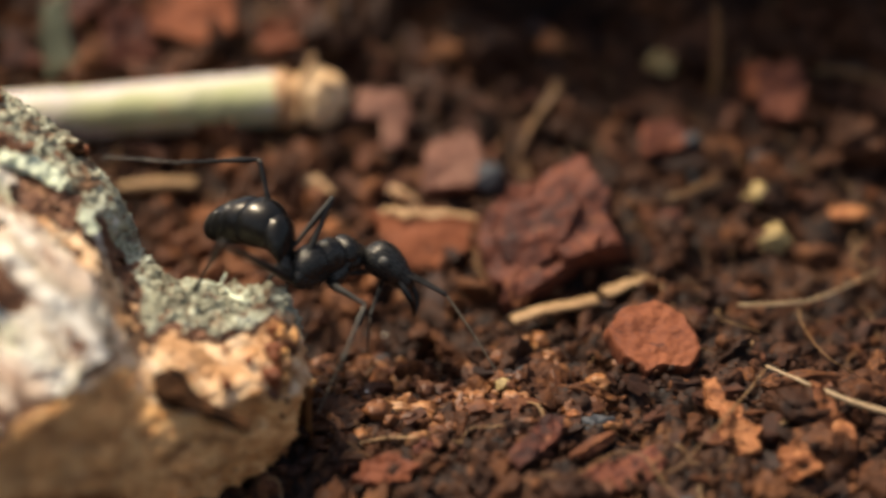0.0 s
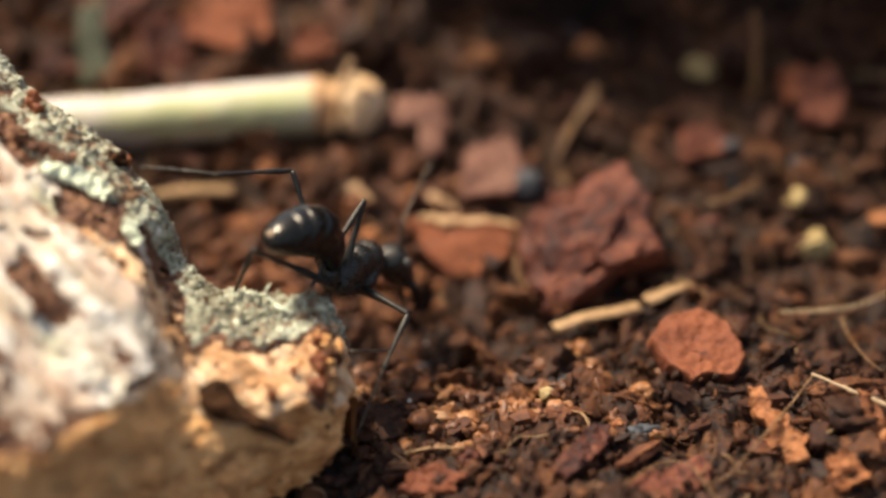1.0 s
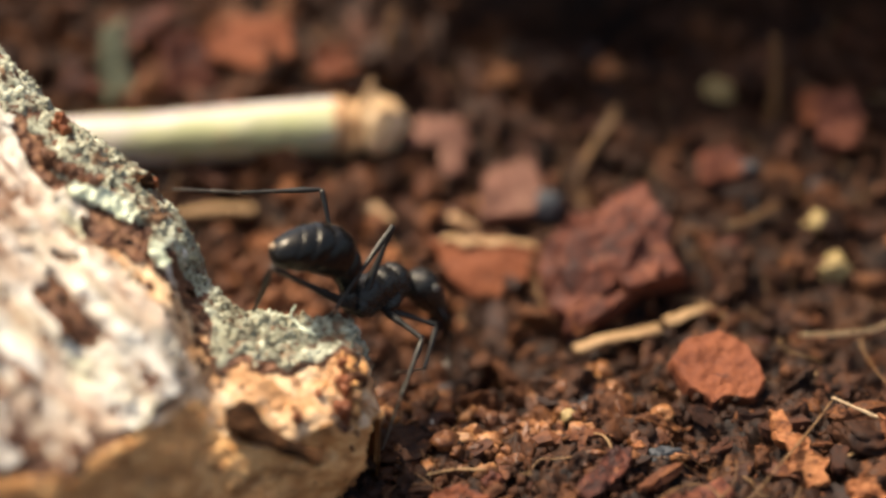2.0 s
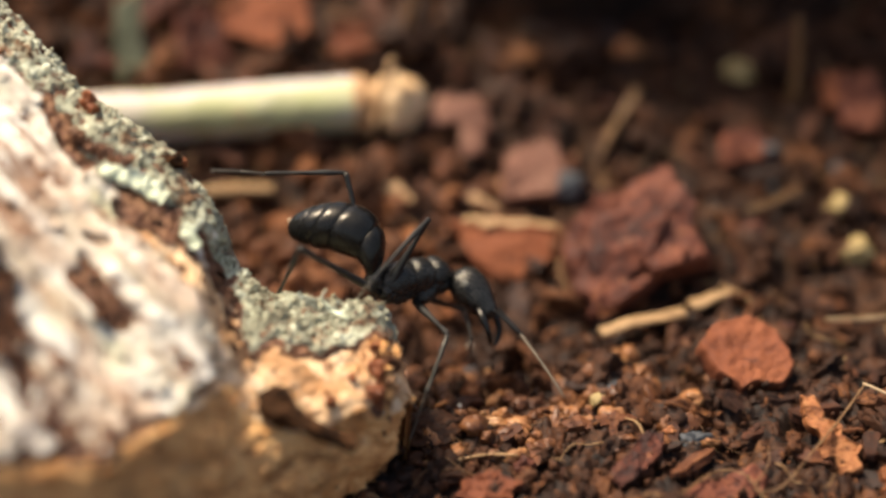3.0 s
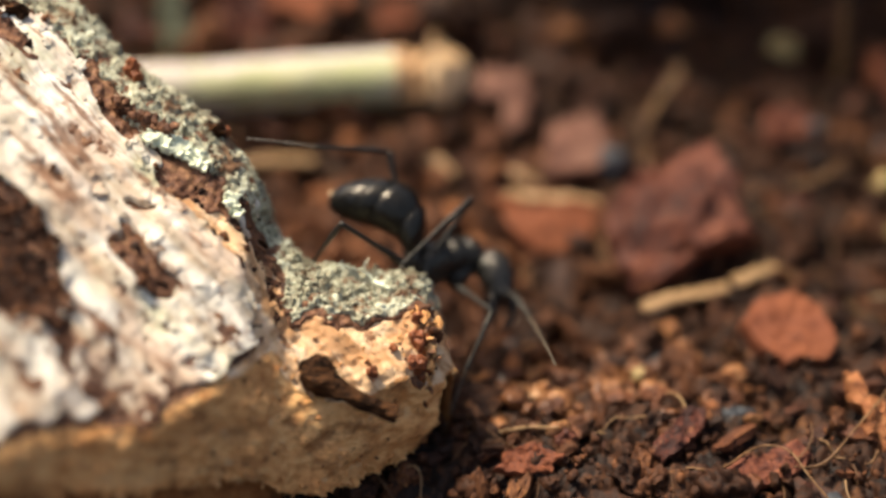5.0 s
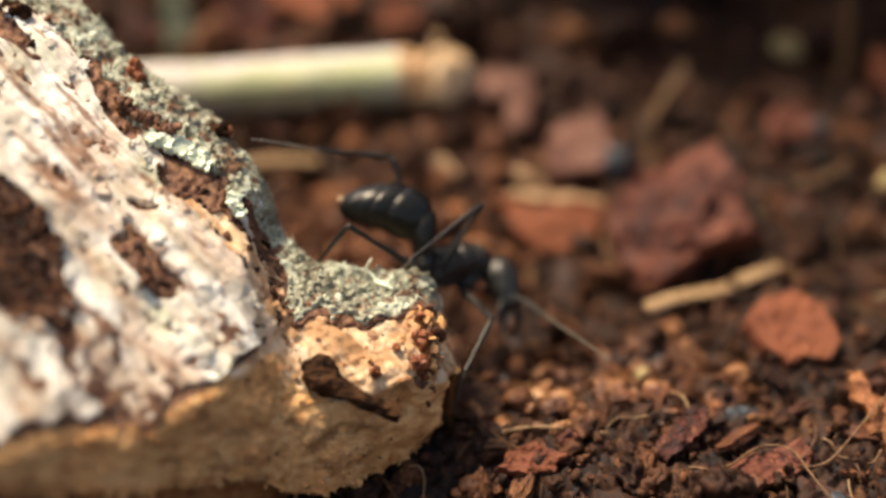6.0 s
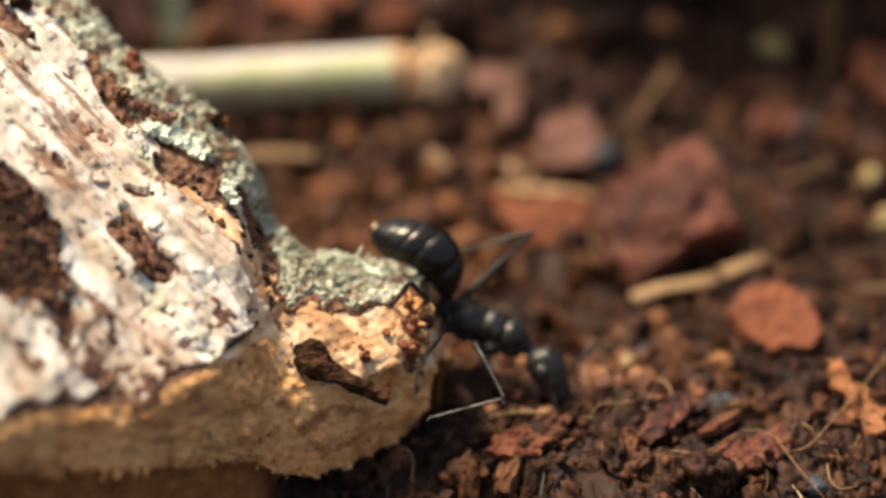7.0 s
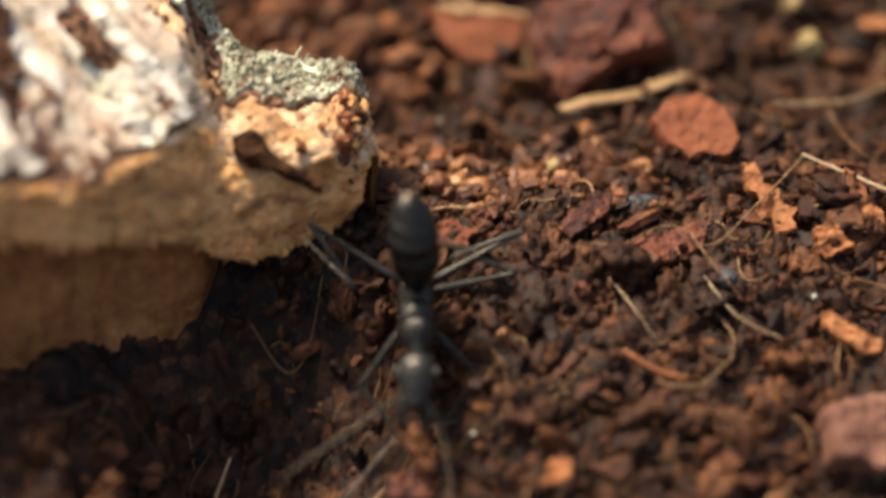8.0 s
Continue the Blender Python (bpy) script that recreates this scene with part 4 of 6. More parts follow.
    # a little antler of lichen on the nub
    twigs = [tube([(-3.5, -0.3, 7.3), (-3.9, 0.1, 7.75), (-4.35, 0.35, 8.0), (-4.9, 0.4, 8.1)], [0.10, 0.10, 0.08, 0.04], 7, 18, 0.04, 3),
             tube([(-4.25, 0.3, 7.95), (-4.2, 0.3, 8.3), (-3.95, 0.3, 8.75)], [0.09, 0.07, 0.05], 7, 14, 0.03, 4),
             tube([(-3.7, -0.1, 7.55), (-3.2, -0.6, 7.6), (-2.8, -0.85, 7.55)], [0.12, 0.16, 0.06], 7, 14, 0.05, 5),
             tube([(-3.2, -0.6, 7.6), (-2.85, -0.5, 8.1)], [0.08, 0.04], 7, 10, 0.02, 6)]
    v, f = joined(twigs)
    piece("lichen_tuft", v, f, PALE_LICHEN, log, "pale branching lichen tuft")


build_log()


# ---- a slab added out of view to shade the soil behind ----
def build_shade_slab():
    n, m = 60, 40
    u, w = np.meshgrid(np.linspace(0, 1, n), np.linspace(0, 1, m), indexing="ij")
    x = -1 + 50 * u + 3 * w
    base = np.stack([x, 43 + 0 * u, 14 + 0 * u], -1)
    brow = np.stack([x, 27.2 - 0.5 * u, 28 + 1.5 * u], -1)
    p = base + (brow - base) * w[..., None]
    q = p.reshape(-1, 3)
    q = q + np.column_stack([1.5 * rough_noise(q, 9, 3, 5), 1.5 * rough_noise(q, 8, 3, 6), 0.8 * rough_noise(q, 5, 3, 7)])
    top = q + np.array([0, 2.0, 4.0]) + np.column_stack([0 * q[:, 0], 0 * q[:, 0], 1.2 * rough_noise(q, 6, 3, 9)])
    f = grid_faces(n, m)
    k = n * m
    grid = np.arange(k).reshape(n, m)
    rim = np.concatenate([grid[:, 0], grid[-1, 1:], grid[-2::-1, -1], grid[0, -2:0:-1]])
    after = np.roll(rim, -1)
    side = np.stack([rim, after, after + k, rim + k], 1)
    ob = piece("leaning_bark", np.vstack([q, top]), np.vstack([f[:, ::-1], f + k, side]), DARK_BARK)
    tagged(ob, "added dark slab, out of view, that shades the soil behind", "bark slab")


build_shade_slab()


# ---- loose things on the soil ----
def rest(x, y):
    return float(ground_height(np.array([x]), np.array([y]))[0])


def flake(name, label, category, outline, thick, mat, x, y, lift=0.3, turn=(0, 0, 0), seed=1, rough=0.14, bend=0.0, layers=0.0, group=""):
    v, f = slab(outline, thick, seed, rough, bend, layers)
    ob = piece(name, v, f, mat)
    put(ob, x, y, rest(x, y) + lift, *turn)
    return tagged(ob, label, category, group)


def fibre(name, label, points, radii, mat, group="fibres on the soil", wobble=0.03, seed=3, n=40):
    """Points: x, y and height over the soil."""
    pts = [(x, y, rest(x, y) + h) for x, y, h in points]
    o = np.array(pts[0])
    if group == "fibres on the soil":
        radii = [0.78 * q for q in radii]
    v, f = tube(np.array(pts) - o, radii, 7, n, wobble, seed)
    ob = piece(name, v, f, mat)
    put(ob, *o)
    return tagged(ob, label, "fibre", group)


def build_stem():
    stem = new("plant_stem")
    put(stem, 0.76, 23.02, 8.92, 0, -3.0, 3.2)
    tagged(stem, "cut pale green and pinkish plant stem lying on soil", "stem")
    v, f = tube([(-34, 0.2, 0.5), (-22, 0.1, 0.3), (-12, 0.0, 0.1), (-3.4, 0.0, 0.0)], [1.58, 1.62, 1.68, 1.76], 40, 120, 0.12, 8)
    piece("stalk", v, f, STEM, stem)
    v, f = tube([(-3.7, 0.0, 0.0), (-3.2, 0.0, 0.0), (-2.7, 0.1, -0.1)], [1.78, 1.84, 1.4], 36, 24, 0.2, 5)
    piece("torn_rim", v, f, TAN_BARK, stem, "brownish torn rim at the cut end")
    v, f = lump((1.6, 1.4, 1.95), 77, 0.3, 1.5)
    piece("husk", v + [-1.2, -0.7, 0.2], f, HUSK, stem, "dry tan husk at the cut end")
    v, f = tube([(-2.9, -1.3, -1.8), (-2.2, -1.7, 0.2), (-1.7, -1.0, 2.0), (-1.0, 0.0, 2.8)], [0.3, 0.45, 0.4, 0.22], 14, 30, 0.15, 6, 0.5)
    piece("sheath", v, f, TAN_BARK, stem, "curled brown leaf sheath")


build_stem()

BARK_BITS = "bark chips"
flake("bark_chip", "curled pinkish-red bark strip beside the stem", "bark chip", [(-1.99, -1.09), (-1.27, 1.09), (1.27, 1.45), (2.17, 0.18), (1.99, -2.35), (0.81, -2.72), (0.36, -0.54)], 0.72, PINK_BARK, 3.77, 21.7, 1.45, (38, 8, -8), 11, 0.15, -0.06, group=BARK_BITS)
flake("bark_chip", "bright brick-red wedge of bark with a pale edge", "bark chip", [(-3.2, 1.9), (3.3, 1.9), (3.2, 0.2), (1.6, -1.5), (-0.4, -1.7), (-1.7, -0.5)], 1.56, RED_BARK, 6.44, 14.57, 0.58, (46, 4, 0), 12, 0.06, group=BARK_BITS)
flake("bark_chip", "large dark red angular chunk of bark", "bark chip", [(-3.88, -2.33), (-3.98, 1.36), (-1.94, 3.49), (2.52, 4.47), (3.88, 1.94), (4.08, -1.75), (1.55, -2.14), (-1.55, -4.08), (-3.11, -4.27)], 3.5, DARK_BARK, 13.65, 12.86, 1.5, (36, -6, 4), 13, 0.17, 0.0, 0.3, group=BARK_BITS)
flake("bark_chip", "greyish-pink flat piece of weathered bark", "bark chip", [(-2.06, -1.69), (-1.5, 1.31), (1.78, 2.44), (2.06, 0.37), (1.31, -1.78)], 0.84, PINK_BARK, 8.24, 19.2, 0.94, (35, 0, 12), 14, 0.12, group=BARK_BITS)
flake("bark_chip", "rounded rust-red corky bark chip", "bark chip", [(-2.6, 0.5), (-1.6, 2.0), (0.3, 2.6), (1.8, 1.9), (2.7, -0.4), (2.2, -1.7), (0.6, -1.6), (-0.4, -2.2), (-1.7, -1.2)], 1.7, RED_BARK, 19.47, 3.91, 0.9, (28, 4, 0), 15, 0.08, group=BARK_BITS)
flake("bark_chip", "reddish bark block far behind the stem", "bark chip", [(-1.52, -2.03), (-1.36, 1.86), (1.02, 2.03), (1.61, -1.61)], 1.36, DARK_BARK, -12.84, 26.85, 1.36, (55, 6, 24), 16, 0.15, group=BARK_BITS)
flake("bark_chip", "broad reddish bark slab behind the stem", "bark chip", [(-3.01, -1.34), (-2.84, 1.34), (2.34, 1.84), (3.18, -0.67), (0.84, -1.84)], 1.25, RED_BARK, -8.47, 28.18, 1.34, (50, 0, -12), 17, 0.14, group=BARK_BITS)
flake("bark_chip", "reddish bark slab lying behind the stem", "bark chip", [(-2.57, -1.2), (-2.05, 1.37), (2.23, 1.03), (2.57, -0.86)], 1.03, DARK_BARK, -18.16, 26.29, 1.03, (40, 0, 8), 18, 0.14, group=BARK_BITS)
flake("bark_chip", "long reddish bark sliver leaning in the soil", "bark chip", [(-3.5, -0.67), (-3.34, 0.67), (3.17, 0.83), (3.67, -0.42)], 0.75, DARK_BARK, -16.51, 28.31, 1.67, (30, -25, 30), 19, 0.15, group=BARK_BITS)
flake("bark_chip", "small rust-red bark bit beyond the stem", "bark chip", [(-1.52, -0.85), (-1.18, 1.02), (1.35, 0.85), (1.61, -0.68)], 0.85, RED_BARK, -3.04, 27.89, 0.76, (40, 0, 15), 20, 0.15, group=BARK_BITS)
flake("bark_chip", "pinkish-red bark chip in the far soil", "bark chip", [(-1.59, -1.95), (-1.68, 1.33), (0.71, 1.86), (1.68, 0.0), (0.71, -2.12)], 1.15, DARK_BARK, 28.99, 23.13, 1.06, (45, 0, 5), 22, 0.15, group=BARK_BITS)
flake("bark_chip", "dark red strip of bark with split grain", "bark chip", [(-2.2, -0.6), (-1.9, 0.5), (1.9, 0.7), (2.3, -0.1), (1.2, -0.7)], 0.6, DARK_BARK, 12.77, -3.94, 0.6, (25, -8, 48), 23, 0.16, group=BARK_BITS)
flake("bark_chip", "dull reddish bark strip crossed by a root", "bark chip", [(-2.6, -0.9), (-2.4, 0.6), (2.2, 0.9), (2.6, -0.3), (0.8, -1.0)], 0.7, DARK_BARK, 17.38, -5.69, 0.5, (25, -4, 22), 24, 0.16, group=BARK_BITS)
flake("bark_chip", "torn orange-brown bark flake standing in soil", "bark chip", [(-1.2, 1.9), (-0.6, 1.6), (0.6, 0.0), (1.4, -1.0), (0.2, -1.6), (-0.8, -1.2)], 0.7, ORANGE_BARK, 28.52, -2.8, 0.9, (48, 6, 0), 25, 0.2, group=BARK_BITS)
flake("bark_chip", "shredded orange-brown bark with fibrous edges", "bark chip", [(-2.2, 2.6), (-1.5, 2.4), (-0.9, 1.2), (-0.1, 1.0), (0.1, 0.2), (1.2, -0.5), (0.9, -1.2), (1.1, -1.7), (0.1, -1.9), (-0.3, -1.1), (-0.9, -1.2), (-1.3, 0.5), (-1.8, 0.9)], 1.1, ORANGE_BARK, 23.24, -2.72, 0.8, (32, 4, -6), 26, 0.2, group=BARK_BITS)
flake("bark_chip", "knobbly orange-brown bark crumb below the shredded flake", "bark chip", [(-0.9, 0.9), (0.7, 0.9), (1.1, -0.6), (-0.2, -1.2), (-0.9, -0.5)], 0.9, ORANGE_BARK, 26.28, -5.71, 0.6, (35, 0, 0), 27, 0.3, group=BARK_BITS)
flake("bark_chip", "bright orange pointed bark flake", "bark chip", [(-1.7, 1.2), (-1.1, 1.4), (1.6, -0.5), (1.4, -1.2), (0.2, -1.0), (-1.2, 0.1)], 0.8, ORANGE_BARK, 26.99, -10.97, 0.7, (30, 0, 0), 28, 0.2, group=BARK_BITS)
flake("bark_chip", "orange bark crumb half sunk in soil", "bark chip", [(-1.1, -0.7), (-0.4, 0.5), (0.6, 1.0), (1.1, 0.6), (0.7, -0.9)], 0.8, ORANGE_BARK, 10.65, -18.45, 0.4, (20, 0, 15), 29, 0.25, group=BARK_BITS)
flake("bark_chip", "thick tan-brown block of bark half sunk in the soil", "bark chip", [(-2.6, -1.8), (-2.3, 1.2), (0.2, 2.1), (2.8, 2.4), (3.0, -2.0), (0.4, -2.4)], 2.2, PINK_BARK, 27.56, -16.54, 1.2, (22, 8, 8), 30, 0.14, group=BARK_BITS)
flake("bark_chip", "bright red bark bits beside the log", "bark chip", [(-1.8, -0.6), (-1.2, 0.7), (0.5, 0.9), (1.8, 0.2), (1.2, -0.9)], 0.8, RED_BARK, 4.58, -5.47, 0.5, (32, 0, 5), 31, 0.25, group=BARK_BITS)
flake("bark_chip", "rounded brown disc of bark under the log's edge", "bark chip", [(-1.9, -0.8), (-1.5, 0.7), (0.3, 1.2), (1.8, 0.8), (2.0, -0.5), (0.4, -1.2)], 0.7, DARK_BARK, 3.54, -16.64, 0.3, (20, 5, 18), 32, 0.14, group=BARK_BITS)


def pebble(name, label, category, size, mat, x, y, lift, seed, rough=0.25):
    v, f = lump(size, seed, rough, 1.2, BALL4 if max(size) > 0.6 else BALL3)
    ob = piece(name, v, f, mat)
    put(ob, x, y, rest(x, y) + lift)
    return tagged(ob, label, category, "grit")


CHUNKS = [o for o in scene.objects if o.name.startswith("bark_chip")]
for o, name, label, outline, thick, mat, place, turn, seed in (
        (CHUNKS[1], "pale_edge", "pale weathered upper edge", [(-3.0, -0.16), (-2.9, 0.2), (0.2, 0.26), (3.1, 0.18), (3.2, -0.16), (0, -0.24)], 0.3, TAN_BARK, (0.05, 1.86, 0.72), (-34, 0, 0), 71),
        (CHUNKS[2], "upper_layer", "", [(-2.9, -1.2), (-3.3, 1.0), (-1.4, 2.6), (1.7, 3.2), (2.4, 1.2), (1.2, -0.6), (-0.8, -1.8)], 0.9, DARK_BARK, (-0.4, 0.5, 1.75), (4, -3, 6), 72),
        (CHUNKS[2], "split_layer", "", [(-1.6, -1.3), (-1.4, 0.9), (0.8, 1.3), (1.7, -0.4), (0.5, -1.5)], 0.8, DARK_BARK, (1.9, -0.6, 1.6), (-6, 8, 20), 73),
        (CHUNKS[2], "loose_flake", "rusty flake standing off the chunk", [(-0.5, -0.9), (-0.6, 0.7), (0.3, 1.1), (0.6, -0.6)], 0.4, ORANGE_BARK, (-2.2, -3.2, 1.3), (20, 10, 10), 74)):
    v, f = slab(outline, thick, seed, 0.2, n=60, rings=10)
    put(piece(name, v, f, mat, o, label), *place, *turn)


pebble("stone", "smooth dark blue-grey pebble between bark chips", "stone", (1.23, 1.04, 0.95), STONE, 10.25, 18.79, 0.66, 41, 0.15)
pebble("stone", "small dark slate-grey stone in the soil", "stone", (0.8, 0.65, 0.4), STONE, 12.18, 2.68, 0.4, 42, 0.2)
pebble("grit", "tiny pale yellow grain on the soil", "grit", (0.42, 0.34, 0.34), YELLOW, 10.79, 1.5, 0.5, 43, 0.5)
pebble("grit", "tan rounded crumb of soil", "grit", (0.6, 0.5, 0.5), ORANGE_BARK, 3.79, 3.56, 0.6, 44, 0.5)
pebble("grit", "yellowish crumb among dark soil", "grit", (0.88, 0.68, 0.78), YELLOW, 27.41, 13.83, 0.68, 45, 0.55)
pebble("grit", "yellowish crumb among dark soil", "grit", (0.76, 0.57, 0.67), YELLOW, 26.86, 16.91, 0.57, 46, 0.55)
pebble("grit", "pale yellow-green crumb in the far soil", "grit", (0.86, 0.69, 0.77), YELLOW, 21.88, 25.97, 0.69, 47, 0.5)
pebble("grit", "dull orange crumb in the far soil", "grit", (0.86, 0.68, 0.68), ORANGE_BARK, 14.6, 27.53, 0.68, 48, 0.5)
pebble("seed", "flat oval tan seed lying on soil", "seed", (1.24, 0.81, 0.4), ORANGE_BARK, 32.3, 15.93, 0.67, 49, 0.06)
for k, (x, y) in enumerate(((25.11, -9.25), (3.19, 1.72), (19.83, -16.42), (15.77, -17.2), (8.64, 15.76), (4.0, 8.03), (6.18, -16.14), (23.13, 20.96), (28.43, 20.1))):
    pebble("grit", "tiny glassy white sand grain", "grit", (0.12, 0.11, 0.10), QUARTZ, x, y, 0.65, 60 + k, 0.5)


def build_stick():
    stick = new("broken_stick")
    put(stick, 11.5, 7.35, 1.35)
    tagged(stick, "short pale straw-coloured stick broken in two", "stick")
    v, f = tube([(0, 0, 0), (1.76, 0.60, 0.24), (3.52, 1.09, 0.28), (5.03, 1.56, 0.40)], [0.50, 0.56, 0.54, 0.52], 14, 40, 0.07, 5, 0.5)
    piece("long_half", v, f, STRAW, stick)
    v, f = tube([(5.48, 1.91, 0.55), (6.84, 2.58, 0.78), (8.19, 3.25, 0.80)], [0.50, 0.53, 0.44], 14, 28, 0.08, 6, 0.5)
    piece("short_half", v, f, STRAW, stick)


build_stick()
fibre("straw", "thin pale straw lying behind the log", [(-12.73, 17.95, 1.14), (-10.26, 18.49, 1.13), (-7.9, 18.56, 0.94)], [0.377, 0.471, 0.33], STRAW, "straws", 0.08)
fibre("straw", "short yellowish bit of straw", [(-2.01, 18.26, 0.93), (-0.67, 17.74, 1.12), (0.62, 17.12, 0.83)], [0.29, 0.43, 0.26], TAN_BARK, "straws", 0.15)
fibre("straw", "short tan bit of straw", [(4.23, 17.89, 0.94), (4.94, 17.5, 0.95), (5.85, 17.07, 0.67)], [0.26, 0.38, 0.23], TAN_BARK, "straws", 0.15)
fibre("root", "pale forked rootlet above the soil", [(24.71, 7.98, 1.2), (27.53, 8.17, 1.59), (29.81, 9.44, 1.39), (33.49, 11.31, 0.99)], [0.09, 0.17, 0.10, 0.05], PALE_FIBRE)
fibre("root", "thin brown rootlet hanging between crumbs", [(29.66, 9.46, 1.39), (28.3, 7.94, 1.6), (28.78, 2.81, 1.2), (31.1, 2.13, 0.8)], [0.084, 0.078, 0.072, 0.06], FIBRE)
fibre("root", "pale straight root stretched over the soil", [(25.33, 0.2, 1.7), (28.07, -1.7, 1.7), (30.63, -2.7, 1.6), (35.96, -4.2, 1.5)], [0.084, 0.156, 0.24, 0.225], PALE_FIBRE)
fibre("root", "long thin brown root bent over bark", [(25.5, 0.3, 1.7), (24.0, -1.9, 1.8), (21.79, -4.6, 1.6), (19.93, -6.2, 1.2), (18.24, -5.71, 0.6)], [0.06, 0.078, 0.072, 0.084, 0.06], FIBRE)
fibre("root", "thin brown root curving over soil", [(12.67, -6.81, 0.7), (14.46, -6.82, 0.9), (16.59, -5.09, 1.1), (18.12, -5.52, 1.4), (19.22, -7.33, 1.4), (20.94, -9.39, 0.9)], [0.072, 0.12, 0.072, 0.06, 0.072, 0.048], FIBRE)
fibre("root", "brown twig fragment in the far soil", [(21.23, 16.76, 0.86), (22.84, 16.92, 1.13), (26.16, 19.42, 0.94)], [0.213, 0.227, 0.142], FIBRE)
fibre("root", "brown twig leaning in the far soil", [(12.33, 20.69, 0.74), (13.53, 22.13, 1.27), (14.87, 23.46, 1.62)], [0.246, 0.246, 0.205], FIBRE)
fibre("root", "tan twig lying on distant soil", [(31.3, 25.02, 0.86), (34.31, 25.08, 1.05), (38.1, 23.37, 0.89)], [0.328, 0.296, 0.263], FIBRE)
fibre("root", "fine golden rootlet on the crumbs", [(13.69, -8.23, 0.9), (14.8, -10.23, 1.1), (16.12, -11.79, 0.8)], [0.042, 0.072, 0.042], PALE_FIBRE)
fibre("root", "fine golden rootlet with a bend", [(18.95, -7.84, 0.9), (20.82, -10.76, 1.1), (23.62, -11.53, 0.7)], [0.06, 0.078, 0.054], PALE_FIBRE)
fibre("root", "orange-brown splinter of root", [(14.34, -12.45, 0.8), (16.25, -13.52, 0.9), (17.79, -14.12, 0.7)], [0.16, 0.24, 0.14], ORANGE_BARK)
fibre("root", "curved tan rootlet lying on soil", [(16.07, -13.95, 0.7), (18.31, -14.6, 1), (20.19, -13.29, 1.1)], [0.06, 0.12, 0.072], FIBRE)
fibre("root", "pale jointed root lying over crumbs", [(17.78, -15.91, 0.8), (20.87, -15.79, 0.9), (23.7, -15.52, 0.9), (24.6, -17.31, 0.7)], [0.084, 0.12, 0.144, 0.072], FIBRE)
fibre("root", "tan rootlet standing in soil", [(21.94, -16.47, 1), (22.23, -17.43, 0.6), (22.66, -18.23, 0.4)], [0.072, 0.096, 0.06], FIBRE)
fibre("root", "thin tan rootlet near the hollow", [(7.75, -13.33, 1), (6.96, -13.87, 0.9), (6.36, -15.3, 0.6)], [0.06, 0.084, 0.048], FIBRE)
fibre("root", "pale rootlet at the edge of the hollow", [(-7.49, -12.55, 1), (-9.26, -19.22, 1.2), (-11.75, -20.54, 1)], [0.096, 0.144, 0.12], PALE_FIBRE)
fibre("root", "brown splinter standing under the log's edge", [(-2.41, -11.59, 2.6), (-2.08, -11.57, 1.4), (-1.75, -11.26, 0.3)], [0.12, 0.168, 0.12], FIBRE)
fibre("root", "grey-white fine thread over the hollow", [(-3.73, -18.11, 1.2), (-1.27, -18.05, 1.5), (1.37, -15.57, 1.2)], [0.03, 0.054, 0.03], PALE_FIBRE)
fibre("root", "orange splinter of bark in soil", [(26.26, -8.7, 1), (28.77, -8.09, 1), (31.28, -9.0, 0.9)], [0.06, 0.108, 0.06], FIBRE)
fibre("root", "twisted brown root over dark soil", [(32.97, 13.15, 1.16), (32.05, 11.94, 1.57), (32.88, 11.21, 1.19)], [0.094, 0.118, 0.082], FIBRE)
fibre("twig", "thin brown stalk standing behind the stem", [(0.08, 27.32, 0.43), (0.39, 27.35, 2.56), (0.88, 27.3, 5.57)], [0.427, 0.384, 0.299], FIBRE, "twigs")
fibre("twig", "upright brown twig in the shaded soil", [(24.77, 24.06, 0.35), (24.93, 23.94, 2.61), (24.77, 24.17, 6.1)], [0.348, 0.305, 0.261], FIBRE, "twigs")
fibre("twig", "slanting brown twig in the shaded soil", [(12.88, 21.89, 0.36), (13.92, 22.76, 1.08), (14.97, 24.13, 1.78)], [0.315, 0.315, 0.27], FIBRE, "twigs")
flake("leaf_scrap", "dull grey-green scrap of leaf standing behind the stem", "leaf scrap", [(-1.03, -2.58), (-0.86, 2.24), (0.52, 2.75), (1.12, -2.24)], 0.34, LEAF, -17.06, 26.02, 2.24, (62, 6, 12), 61, 0.2)
flake("bark_chip", "dull brown bark chip in shaded soil", "bark chip", [(-1.45, -1.09), (-1.09, 1.18), (1.27, 0.91), (1.54, -0.82)], 1.09, DARK_BARK, 21.33, 21.04, 0.73, (35, 6, 20), 62, 0.18, group=BARK_BITS)
flake("bark_chip", "narrow rust-brown bark chip in shaded soil", "bark chip", [(-0.77, -1.54), (-0.87, 1.44), (0.77, 1.64), (0.87, -1.35)], 0.87, DARK_BARK, 21.15, 14.17, 0.77, (40, 0, -8), 63, 0.18, group=BARK_BITS)
flake("bark_chip", "dull orange bark chip beside a pinkish one", "bark chip", [(-1.21, -1.04), (-1.04, 1.04), (1.04, 1.21), (1.21, -0.86)], 0.86, RED_BARK, 27.61, 23.71, 1.04, (45, 0, 15), 64, 0.18, group=BARK_BITS)
pebble("stone", "small bluish-grey stone in shaded soil", "stone", (0.63, 0.54, 0.45), STONE, 23.1, 20.94, 0.63, 65, 0.2)
pebble("stone", "small bluish-grey stone in shaded soil", "stone", (0.65, 0.56, 0.46), STONE, 27.26, 19.63, 0.65, 66, 0.2)


